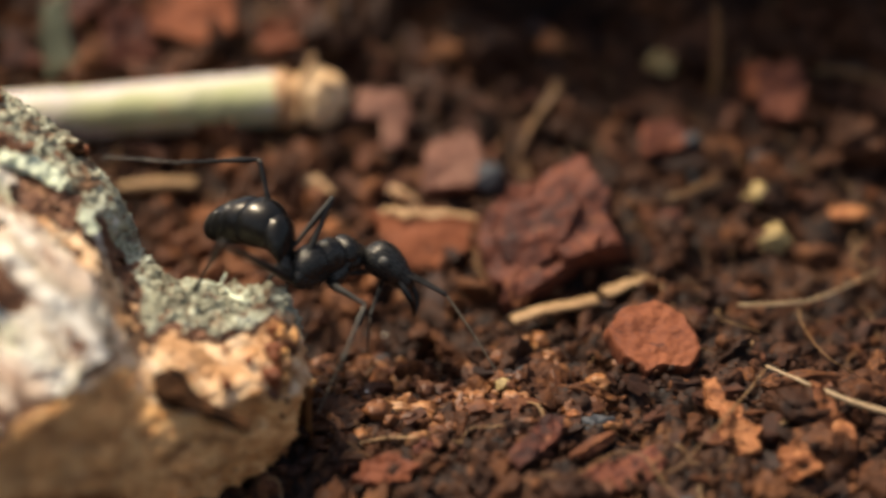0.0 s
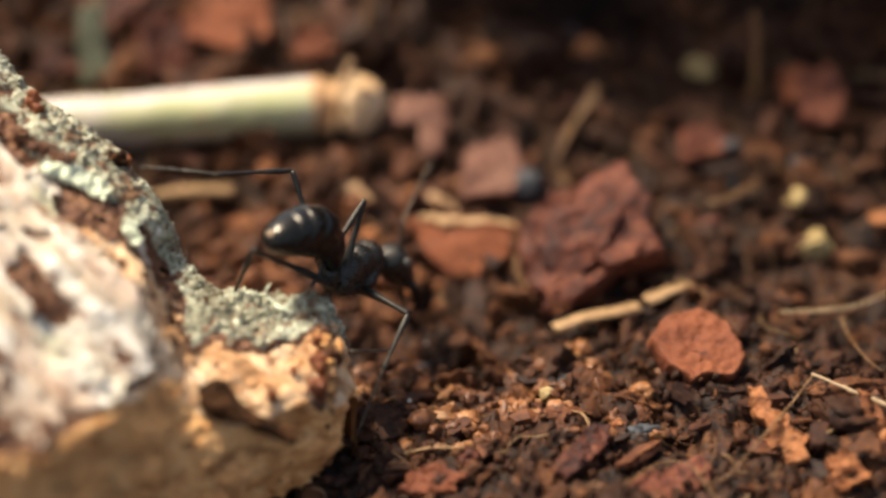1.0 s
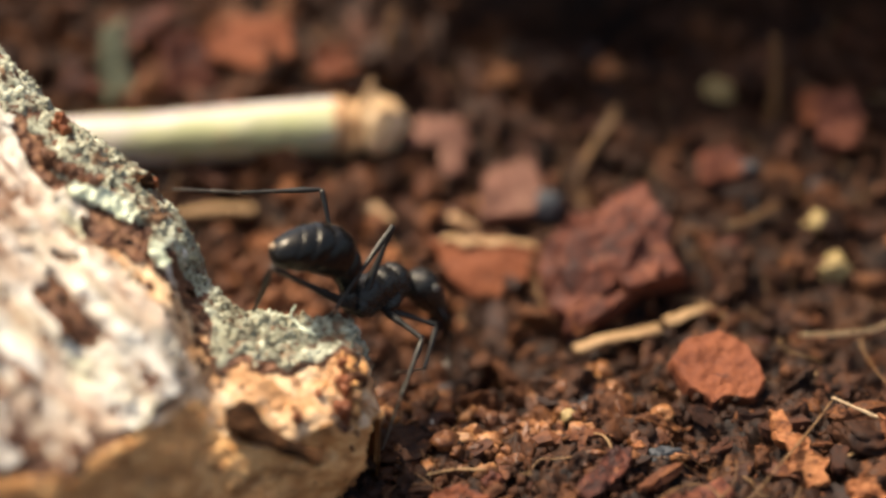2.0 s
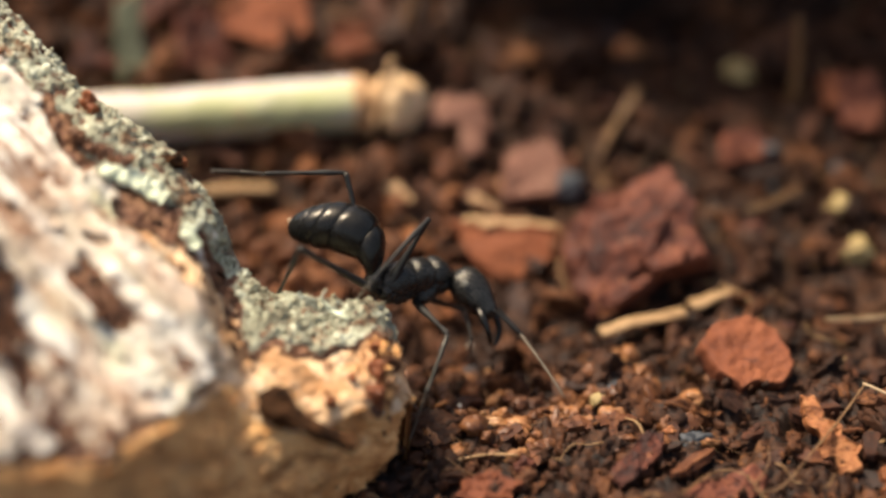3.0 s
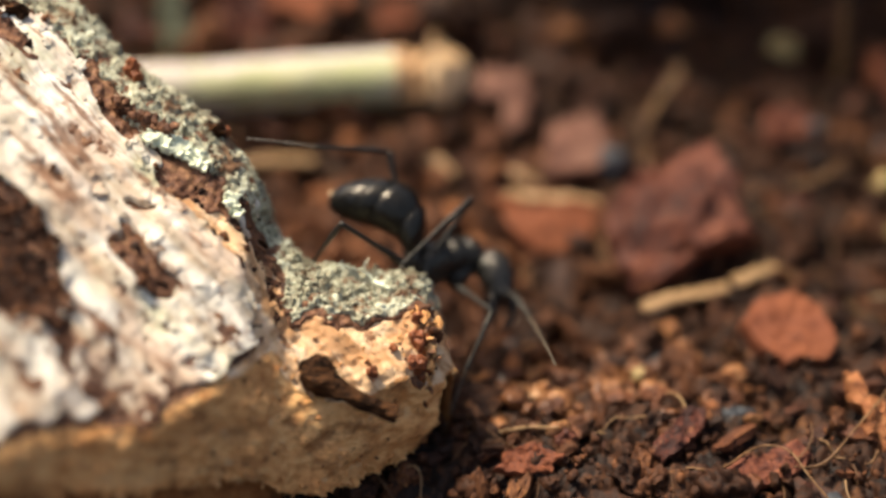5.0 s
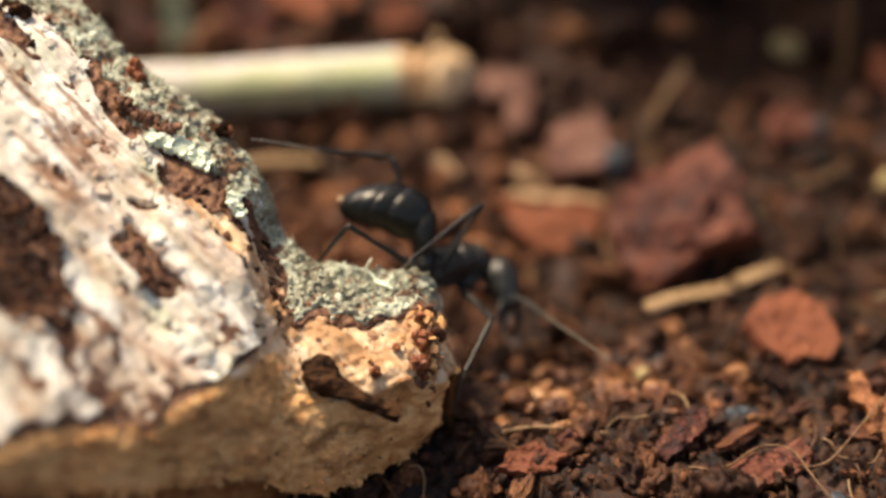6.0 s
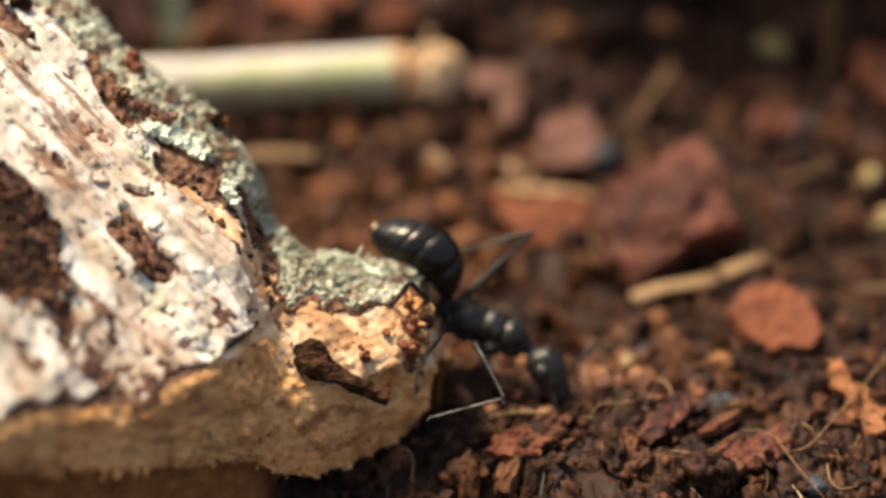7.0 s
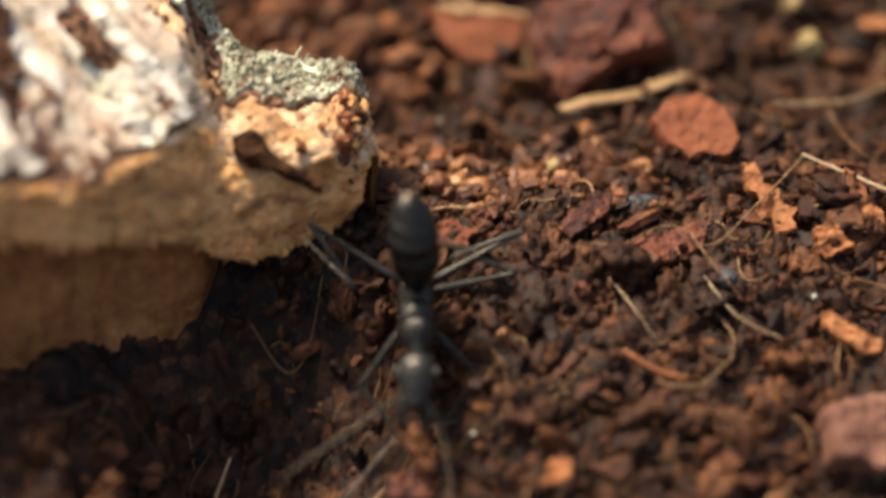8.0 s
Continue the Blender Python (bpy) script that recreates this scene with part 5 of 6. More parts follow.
# larger clods and stones strewn over the soil
rng = random.Random(19)
for k in range(46):
    x, y = -4 + 40 * rng.random(), -20 + 50 * rng.random()
    if not free_of_log(np.array([x]), np.array([y]))[0] or (x < 4 and y < 6):
        continue
    name, mat, label = rng.choice([("soil_clod", DARK_BARK, "dull red-brown clod on the soil"), ("soil_clod", CRUMB, "dark brown crumbly clod of soil"), ("soil_clod", ORANGE_BARK, "orange-brown crumbly clod of soil"), ("soil_clod", TAN_CRUMB, "tan crumbly clod of soil"), ("stone", STONE, "small dark grey stone in the soil")])
    r = 0.3 + 0.45 * rng.random() ** 2
    pebble(name, label, "clod" if name == "soil_clod" else "stone", (r * (0.8 + 0.5 * rng.random()), r * (0.7 + 0.4 * rng.random()), r * 0.75), mat, x, y, 0.25, 200 + k, 0.55)


# ---- the ant ----
# places of its joints in millimetres at times in seconds: back and front of the thorax, tip of the gaster, mouth
REAR = [(0, (-0.82, 2.30, 7.84)), (0.5, (-0.86, 3.40, 7.02)), (1, (-0.82, 2.83, 7.63)), (1.5, (-0.93, 2.00, 8.18)), (3, (-1.30, 3.21, 7.39)), (3.5, (-1.44, 2.17, 7.72)), (4, (-1.53, 1.59, 7.93)), (4.5, (-1.72, 3.31, 6.93)), (6, (-1.02, 3.18, 6.61)), (6.5, (-1.03, 1.64, 7.52)), (6.8, (1.04, 0.77, 5.74)), (7, (0.60, 0.37, 4.89)), (7.5, (2.65, -2.80, 2.55)), (8, (2.85, -9.50, -0.67))]
FRONT = [(0, (3.22, 5.37, 7.35)), (0.5, (1.77, 7.70, 6.21)), (1, (1.61, 7.21, 6.64)), (1.5, (1.53, 6.40, 7.42)), (3, (2.94, 5.84, 6.34)), (3.5, (2.78, 4.73, 6.41)), (4, (2.36, 4.68, 6.78)), (4.5, (2.27, 6.25, 5.73)), (6, (2.48, 6.50, 4.96)), (6.5, (2.97, 4.47, 6.10)), (6.8, (6.04, -0.51, 4.06)), (7, (5.54, -1.02, 3.02)), (7.5, (3.95, -7.49, 1.02)), (8, (3.05, -14.31, -2.36))]
TAIL = [(0, (-5.54, 5.53, 9.13)), (0.5, (-3.80, 0.39, 11.64)), (1, (-3.71, -0.39, 12.12)), (1.5, (-3.69, -1.46, 12.59)), (3, (-6.12, 5.74, 9.90)), (3.5, (-6.15, 4.97, 10.05)), (4, (-6.16, 4.14, 10.79)), (4.5, (-6.35, 5.88, 9.80)), (6, (-5.80, 5.14, 9.71)), (6.5, (-5.72, 4.39, 9.99)), (6.8, (-3.46, 2.21, 9.42)), (7, (-3.76, 2.23, 9.37)), (7.5, (0.42, -0.15, 8.32)), (8, (2.43, -10.82, 5.50))]
FACE = [(0, (5.98, 4.45, 5.52)), (0.5, (3.32, 8.58, 3.26)), (1, (3.29, 8.49, 3.94)), (1.5, (2.81, 8.21, 4.81)), (3, (5.19, 3.66, 4.97)), (3.5, (4.20, 1.70, 5.67)), (4, (3.48, 1.49, 6.13)), (4.5, (3.41, 3.12, 4.87)), (6, (3.83, 3.62, 3.61)), (6.5, (5.15, 2.25, 4.69)), (6.8, (8.64, -1.69, 2.43)), (7, (7.53, -2.79, 0.47)), (7.5, (4.03, -10.57, -0.31)), (8, (3.03, -17.29, -3.92))]
LEFT_ELBOW = [(0, (8.09, 4.35, 4.66)), (0.5, (3.73, 10.03, 1.84)), (1, (2.98, 10.47, 8.46)), (1.5, (2.94, 8.67, 3.01)), (3, (6.73, 3.15, 3.83)), (3.5, (5.92, 1.25, 4.21)), (4, (4.69, 0.15, 5.30)), (4.5, (4.37, 1.59, 4.36)), (6, (5.45, 2.36, 3.84)), (6.5, (7.54, 2.59, 4.29)), (6.8, (9.67, -0.78, 5.32)), (7, (9.03, -0.70, 3.50)), (7.5, (7.04, -10.78, -1.24)), (8, (4.71, -18.13, -5.49))]
LEFT_TIP = [(0, (10.81, 1.84, 0.74)), (0.5, (2.78, 12.39, -2.69)), (1, (4.92, 15.24, 9.16)), (1.5, (2.29, 10.69, -1.73)), (3, (8.81, -1.50, 2.77)), (3.5, (7.68, -3.02, 1.81)), (4, (5.04, -5.03, 5.00)), (4.5, (4.69, -3.60, 4.62)), (6, (8.79, -1.61, 3.46)), (6.5, (11.44, 0.34, 1.43)), (6.8, (10.35, -5.53, 3.30)), (7, (10.87, -3.63, -0.51)), (7.5, (9.44, -11.99, -2.76)), (8, (5.08, -20.36, -8.28))]
RIGHT_ELBOW = [(0, (8.10, 3.66, 5.06)), (0.5, (3.74, 9.76, 1.99)), (1, (3.22, 9.41, 2.46)), (1.5, (2.94, 8.60, 3.05)), (3, (6.71, 2.80, 4.05)), (3.5, (5.91, 1.03, 4.34)), (4, (4.73, 0.97, 4.80)), (4.5, (4.38, 1.81, 4.22)), (6, (5.45, 2.47, 3.77)), (6.5, (7.50, 1.94, 4.69)), (6.8, (8.20, -4.50, 2.98)), (7, (6.05, -4.59, -1.37)), (7.5, (1.33, -11.15, -1.56)), (8, (-0.55, -17.94, -5.00))]
RIGHT_TIP = [(0, (10.80, 1.17, 1.17)), (0.5, (2.80, 12.14, -2.54)), (1, (2.23, 11.94, -1.98)), (1.5, (2.30, 10.63, -1.69)), (3, (8.78, -1.86, 3.01)), (3.5, (7.67, -3.25, 1.97)), (4, (5.09, -4.21, 4.46)), (4.5, (4.71, -3.38, 4.47)), (6, (8.80, -1.49, 3.38)), (6.5, (11.37, -0.30, 1.84)), (6.8, (7.45, -7.65, -1.42)), (7, (5.57, -9.75, -1.00)), (7.5, (-1.57, -13.43, -4.34)), (8, (-4.93, -20.17, -7.26))]
# knee, ankle and foot of each leg
STEPS = {
    "hind_left": [(0, (-2.24, 5.14, 12.65), (-6.38, 4.01, 13.60), (-10.49, 2.80, 14.63)), (0.5, (-2.69, 6.22, 12.03), (-6.82, 5.12, 13.08), (-10.49, 2.80, 14.63)), (1, (-2.76, 5.47, 12.31), (-6.59, 3.74, 13.62), (-10.49, 2.80, 14.63)), (1.5, (-2.39, 4.81, 13.04), (-6.77, 4.44, 13.50), (-10.49, 2.80, 14.63)), (3, (-2.93, 6.31, 12.21), (-7.37, 6.16, 12.61), (-10.49, 2.80, 14.63)), (3.5, (-2.93, 5.28, 12.61), (-6.94, 3.81, 13.67), (-10.49, 2.80, 14.63)), (4, (-2.97, 4.69, 12.91), (-6.71, 2.75, 14.17), (-10.49, 2.80, 14.63)), (4.5, (-2.97, 6.46, 12.02), (-6.80, 4.69, 13.24), (-10.49, 2.80, 14.63)), (6, (-2.94, 6.23, 11.66), (-7.03, 5.05, 12.79), (-10.49, 2.80, 14.63)), (6.5, (-3.02, 4.58, 12.34), (-6.49, 2.42, 13.97), (-10.49, 2.80, 14.63)), (6.8, (4.66, 2.63, 7.99), (1.19, 2.39, 7.58), (-2.17, 4.19, 5.82)), (7, (4.36, 2.38, 7.36), (0.75, 2.20, 7.09), (-2.48, 4.21, 5.30)), (7.5, (5.54, -1.10, 4.67), (3.89, -0.50, 5.78), (2.07, -0.31, 6.20)), (8, (5.34, -8.73, -0.17), (6.80, -8.12, 0.89), (7.67, -7.94, 1.24))],
    "hind_right": [(0, (-3.81, -1.60, 11.65), (-5.67, -0.03, 7.99), (-7.90, 3.41, 4.24)), (0.5, (-4.75, 0.55, 10.67), (-6.19, 2.16, 6.83), (-7.90, 3.41, 4.24)), (1, (-4.68, -0.29, 11.14), (-6.21, 1.17, 7.29), (-7.90, 3.41, 4.24)), (1.5, (-4.80, -0.97, 11.76), (-6.31, 0.59, 7.93), (-7.90, 3.41, 4.24)), (3, (-5.31, 0.36, 11.17), (-6.74, 1.90, 7.30), (-7.90, 3.41, 4.24)), (3.5, (-5.15, -0.84, 11.72), (-6.72, 0.59, 7.86), (-7.90, 3.41, 4.24)), (4, (-5.32, -1.32, 11.85), (-6.94, 0.35, 8.11), (-7.90, 3.41, 4.24)), (4.5, (-5.46, 0.36, 10.89), (-7.11, 2.34, 7.32), (-7.90, 3.41, 4.24)), (6, (-5.21, 0.79, 10.45), (-7.09, 2.65, 6.93), (-7.90, 3.41, 4.24)), (6.5, (-4.71, -1.35, 11.54), (-6.73, 0.47, 8.09), (-7.90, 3.41, 4.24)), (6.8, (-0.86, -3.95, 9.64), (-2.30, -1.95, 6.00), (-3.68, 0.61, 2.97)), (7, (-1.29, -4.07, 9.05), (-2.75, -1.80, 5.57), (-4.15, 0.74, 2.54)), (7.5, (1.51, -1.98, 3.45), (1.03, -0.28, 6.61), (-0.76, 0.06, 7.42)), (8, (-0.17, -8.63, 0.21), (-2.37, -8.32, 0.96), (-3.63, -8.20, 1.34))],
    "middle_right": [(0, (1.77, 4.51, 11.29), (-1.81, 1.95, 7.49), (-2.97, 2.25, 6.09)), (0.5, (1.26, 5.93, 11.10), (-1.63, 2.37, 7.56), (-2.97, 2.25, 6.09)), (1, (1.12, 5.21, 11.41), (-1.72, 1.36, 8.14), (-2.97, 2.25, 6.09)), (1.5, (1.31, 4.42, 11.91), (-1.55, 0.73, 8.47), (-2.97, 2.25, 6.09)), (3, (1.57, 3.93, 10.93), (-1.70, -0.63, 9.47), (-2.97, 2.25, 6.09)), (3.5, (1.39, 4.08, 10.91), (-1.94, -0.28, 9.03), (-2.97, 2.25, 6.09)), (4, (1.30, 3.56, 11.28), (-2.18, -0.41, 8.89), (-2.97, 2.25, 6.09)), (4.5, (1.59, 5.24, 10.21), (-2.09, 1.42, 7.86), (-2.97, 2.25, 6.09)), (6, (2.00, 4.14, 9.97), (-1.93, 0.06, 8.72), (-2.97, 2.25, 6.09)), (6.5, (2.00, 3.02, 10.71), (-1.62, -1.35, 9.48), (-2.97, 2.25, 6.09)), (6.8, (0.46, -4.64, 6.26), (-0.47, -10.00, 8.27), (-0.66, -8.68, 5.36)), (7, (0.20, -4.83, 6.03), (-0.67, -10.20, 8.04), (-0.92, -8.88, 5.13)), (7.5, (1.31, 1.16, -1.73), (0.44, -0.63, -4.42), (0.35, -1.03, -5.02)), (8, (1.81, -5.42, -5.01), (1.34, -6.16, -6.11), (1.04, -6.91, -7.20))],
    "front_right": [(0, (3.49, -0.28, 6.97), (2.26, -2.94, 5.07), (0.41, -1.70, 0.35)), (0.5, (3.10, 1.55, 6.17), (1.91, -0.42, 3.53), (0.41, -1.70, 0.35)), (1, (3.32, 1.15, 6.16), (1.97, -1.44, 4.22), (0.41, -1.70, 0.35)), (1.5, (2.95, 0.15, 6.94), (1.87, -2.61, 5.09), (0.41, -1.70, 0.35)), (3, (2.51, 0.07, 5.92), (1.32, -2.54, 3.92), (0.41, -1.70, 0.35)), (3.5, (2.53, -0.90, 6.43), (1.26, -3.67, 4.71), (0.41, -1.70, 0.35)), (4, (2.53, -1.14, 6.65), (1.29, -3.48, 4.37), (0.41, -1.70, 0.35)), (4.5, (2.70, 0.73, 5.43), (1.35, -1.36, 2.97), (0.41, -1.70, 0.35)), (6, (2.45, 0.26, 4.96), (0.97, -2.42, 3.27), (0.41, -1.70, 0.35)), (6.5, (2.44, -1.55, 5.91), (1.08, -4.47, 4.54), (0.41, -1.70, 0.35)), (6.8, (4.40, -3.97, 4.71), (1.45, -5.01, 3.12), (0.11, -2.09, 0.26)), (7, (2.24, -4.16, 5.20), (3.72, -6.96, 3.71), (-0.38, -7.04, 2.42)), (7.5, (2.11, -4.62, 0.91), (1.34, -5.57, -0.52), (0.88, -6.63, -2.06)), (8, (0.85, -12.47, -4.18), (0.64, -13.78, -6.00), (0.26, -16.21, -9.13))],
    "front_left": [(0, (4.34, 5.37, 5.81), (3.56, 2.08, 4.87), (3.17, 4.39, 1.26)), (0.5, (4.73, 5.02, 4.54), (3.08, 2.08, 3.59), (0.07, 4.53, 1.72)), (1, (3.61, 4.00, 4.38), (2.33, 0.76, 4.11), (-0.37, 3.60, 2.34)), (1.5, (4.15, 3.42, 5.33), (2.55, 0.44, 4.42), (0.06, 3.39, 2.53)), (3, (3.55, 5.76, 3.92), (3.87, 2.29, 4.22), (3.80, 5.07, 0.93)), (3.5, (2.89, 5.28, 3.79), (2.58, 1.83, 4.25), (2.38, 4.34, 0.77)), (4, (2.08, 5.37, 3.80), (2.00, 1.90, 4.23), (2.02, 4.42, 0.76)), (4.5, (2.08, 6.87, 2.79), (1.93, 3.37, 2.88), (1.77, 5.88, -0.61)), (6, (3.65, 4.95, 3.28), (3.10, 1.49, 3.28), (2.87, 4.00, -0.20)), (6.5, (2.83, 5.46, 3.70), (2.48, 2.00, 4.11), (2.19, 4.82, 0.87)), (6.8, (6.13, 1.11, 1.18), (6.93, -2.28, 1.51), (7.77, 0.38, -1.76)), (7, (6.03, 1.10, 0.86), (6.85, -2.29, 1.18), (7.68, 0.36, -2.10)), (7.5, (6.49, -4.09, 1.33), (7.74, -4.70, 0.43), (8.37, -5.39, -0.61)), (8, (5.42, -12.23, -3.95), (5.92, -13.27, -5.41), (6.10, -14.18, -6.66))],
    "middle_left": [(0, (-1.14, 7.76, 5.53), (-1.05, 1.99, 6.16), (-1.95, 4.24, 3.49)), (0.5, (-1.22, 8.73, 4.67), (-1.08, 2.98, 5.40), (-1.95, 4.24, 3.49)), (1, (-1.21, 8.12, 5.27), (-1.03, 2.37, 6.04), (-1.95, 4.24, 3.49)), (1.5, (-1.30, 7.32, 5.81), (-1.14, 1.57, 6.57), (-1.95, 4.24, 3.49)), (3, (-1.30, 8.58, 4.93), (-1.48, 2.84, 5.73), (-1.95, 4.24, 3.49)), (3.5, (-1.47, 7.52, 5.27), (-1.62, 1.78, 6.07), (-1.95, 4.24, 3.49)), (4, (-1.54, 6.94, 5.52), (-1.69, 1.19, 6.29), (-1.95, 4.24, 3.49)), (4.5, (-1.77, 8.66, 4.51), (-1.89, 2.92, 5.29), (-1.95, 4.24, 3.49)), (6, (-1.16, 8.44, 4.19), (-1.18, 2.70, 5.02), (-1.95, 4.24, 3.49)), (6.5, (-1.15, 6.98, 5.13), (-1.20, 1.23, 5.89), (-1.95, 4.24, 3.49)), (6.8, (2.66, 5.15, 1.69), (1.67, -0.26, 3.53), (0.71, 1.93, 1.40)), (7, (2.54, 5.03, 1.44), (1.55, -0.39, 3.27), (0.59, 1.80, 1.14)), (7.5, (5.55, -2.28, 2.26), (7.13, -2.80, 1.47), (8.08, -2.99, 1.22)), (8, (7.25, -8.99, -0.78), (8.03, -8.81, -0.44), (8.65, -8.66, -0.15))],
}


def rounded(profile, sides=32, n=60, flat=1.0, seed=0, wobble=0.0):
    """A body turned about x: (x, radius, lift) along it, smooth."""
    p = smooth_line(profile, n)
    a = np.linspace(0, 2 * np.pi, sides, endpoint=False)
    r = np.maximum(p[:, 1], 0.004)
    v = np.stack([p[:, 0][:, None].repeat(sides, 1), r[:, None] * np.cos(a)[None] * flat, r[:, None] * np.sin(a)[None] + p[:, 2][:, None]], -1).reshape(-1, 3)
    if wobble:
        v += wobble * np.stack([rough_noise(v, 0.5, 2, seed + k) for k in range(3)], 1)
    f = grid_faces(n, sides, True)
    k = np.arange(sides)
    j = (k + 1) % sides
    v = np.vstack([v, [p[0, 0], 0, p[0, 2]], [p[-1, 0], 0, p[-1, 2]]])
    caps = np.vstack([np.stack([np.full(sides, len(v) - 2), j, k], 1), np.stack([np.full(sides, len(v) - 1), (n - 1) * sides + k, (n - 1) * sides + j], 1)])
    return v, [f, caps]


LENGTHS = {"front": (4.1, 3.5, 4.3), "middle": (5.3, 5.8, 3.2), "hind": (6.5, 4.4, 4.2)}
HIPS = {"front": (-0.3, 0.6, -1.15), "middle": (-2.35, 0.35, -0.9), "hind": (-2.5, 0.4, -0.55)}
COXA = {"front": (1.0, 0.35, -0.25), "middle": (-1.6, 0.35, -0.3), "hind": (-2.1, 0.3, -0.15)}
NECK, WAIST = (2.5, 0, -0.1), (-2.8, 0, 0.6)


def limb(r0, r1, length, swell=1.15):
    return tube([(0, 0, 0), (length * 0.3, 0, 0.02), (length * 0.65, 0, 0.02), (length, 0, 0)], [r0 * 0.7, r0 * swell, (r0 + r1) / 2, r1 * 0.9, r1 * 1.1], 14, 30, 0.008, 2)


def build_ant():
    ant = new("ant")
    tagged(ant, "slender black long-legged ant climbing off the log", "ant")
    # the back in three humps with furrows between them
    parts_of_back = {
        "propodeum": [(-2.25, 0.22, -0.42), (-2.05, 0.62, -0.26), (-1.6, 0.88, -0.12), (-1.0, 0.98, -0.06), (-0.45, 0.93, -0.10), (-0.12, 0.70, -0.16)],
        "mesonotum": [(-0.62, 0.55, -0.12), (-0.38, 0.86, 0.0), (0.05, 0.96, 0.05), (0.5, 0.92, 0.04), (0.8, 0.66, -0.04)],
        "pronotum": [(0.45, 0.50, 0.0), (0.68, 0.82, 0.06), (1.1, 0.90, 0.08), (1.55, 0.76, 0.02), (1.9, 0.48, -0.08), (2.25, 0.30, -0.12)],
    }
    for name, profile in parts_of_back.items():
        v, f = rounded(profile, 40, 56, 0.90, 3, 0.045)
        piece(name, v * [1.14, 1.14, 1.16], f, THORAX, ant)
    for side in (-1, 1):
        for x, z, size, lean, seed in ((0.45, -0.42, (0.95, 0.34, 0.42), 26, 5), (-0.8, -0.50, (0.85, 0.34, 0.44), 30, 6), (1.25, -0.32, (0.6, 0.3, 0.4), 20, 8)):
            v, f = lump(size, seed, 0.16, 1.0, BALL4)
            c, n = math.cos(radians(lean)), math.sin(radians(lean))
            v = np.column_stack([v[:, 0] * c - v[:, 2] * n, v[:, 1], v[:, 0] * n + v[:, 2] * c])
            piece("side_plate", (v + [x, side * 0.5, z]) * 1.14, f, THORAX, ant)
    # waist: a stalk and an upright node
    v, f = tube([(-2.2, 0, -0.5), (-2.6, 0, -0.3), (-2.82, 0, 0.15), (-2.78, 0, 0.85)], [0.32, 0.40, 0.58, 0.5, 0.22], 18, 30, 0.015, 4)
    piece("petiole", v, f, THORAX, ant)
    # gaster: turned from its joint along +x towards the tip, in overlapping rings
    rings = [
        [(-0.1, 0.22, -0.1), (0.0, 0.50, 0.15), (0.28, 0.82, 0.48), (0.75, 0.99, 0.78), (1.15, 1.0, 0.90), (1.3, 0.92, 0.94)],
        [(1.1, 0.84, 0.92), (1.34, 1.07, 0.98), (1.9, 1.24, 1.02), (2.6, 1.31, 0.96), (3.0, 1.24, 0.88)],
        [(2.9, 1.14, 0.88), (3.12, 1.29, 0.84), (3.7, 1.31, 0.68), (3.95, 1.22, 0.60)],
        [(3.85, 1.10, 0.60), (4.06, 1.22, 0.55), (4.5, 1.14, 0.38), (4.68, 1.04, 0.32)],
        [(4.58, 0.90, 0.32), (4.76, 1.02, 0.27), (5.1, 0.86, 0.14), (5.4, 0.60, 0.05), (5.58, 0.30, 0.0), (5.63, 0.10, 0.0)],
    ]
    gaster = None
    for k, profile in enumerate(rings):
        v, f = rounded([(x, 1.13 * q, 1.3 * lift) for x, q, lift in profile], 40, 40, 0.96, 6 + k, 0.008)
        if k == 0:
            gaster = piece("gaster", v, f, SHELL, ant, "glossy black swollen gaster")
        else:
            piece("gaster_ring", v, f, SHELL, gaster)
    piece("gaster_tip", *rounded([(5.46, 0.2, 0.0), (5.62, 0.2, -0.01), (5.74, 0.16, -0.02), (5.84, 0.06, -0.02)], 14, 12), TIP, gaster, "pale tip")
    # head: joint at 0, mouth along +x
    head = piece("head", *rounded([(0.0, 0.20, -0.02), (0.16, 0.52, 0.08), (0.6, 0.94, 0.16), (1.3, 1.06, 0.16), (2.05, 0.94, 0.06), (2.7, 0.70, -0.06), (3.2, 0.46, -0.12), (3.38, 0.2, -0.14)], 38, 64, 1.02, 7, 0.03), THORAX, ant)
    v, f = lump((0.5, 0.42, 0.3), 12, 0.1, 0.5, BALL3)
    piece("clypeus", v + [2.85, 0, 0.12], f, THORAX, head)
    for side in (-1, 1):
        e, ef = lump((0.30, 0.18, 0.27), 5, 0.03, 0.0, BALL3)
        piece("eye", e + [1.3, side * 1.0, 0.44], ef, EYE, head, "dull greyish compound eye")
        v, f = tube([(2.7, side * 0.5, -0.2), (3.3, side * 0.74, -0.4), (3.9, side * 0.7, -0.75), (4.3, side * 0.42, -1.25), (4.4, side * 0.12, -1.6)], [0.24, 0.27, 0.21, 0.14, 0.03], 14, 34, 0.01, 5, 0.8)
        piece("mandible", v, f, SHELL, head, "curved pointed mandible")
        v, f = lump((0.2, 0.2, 0.18), 9, 0.05, 0.2, BALL2)
        piece("antenna_socket", v + [2.45, side * 0.42, 0.2], f, LIMB, head)
    parts = {}
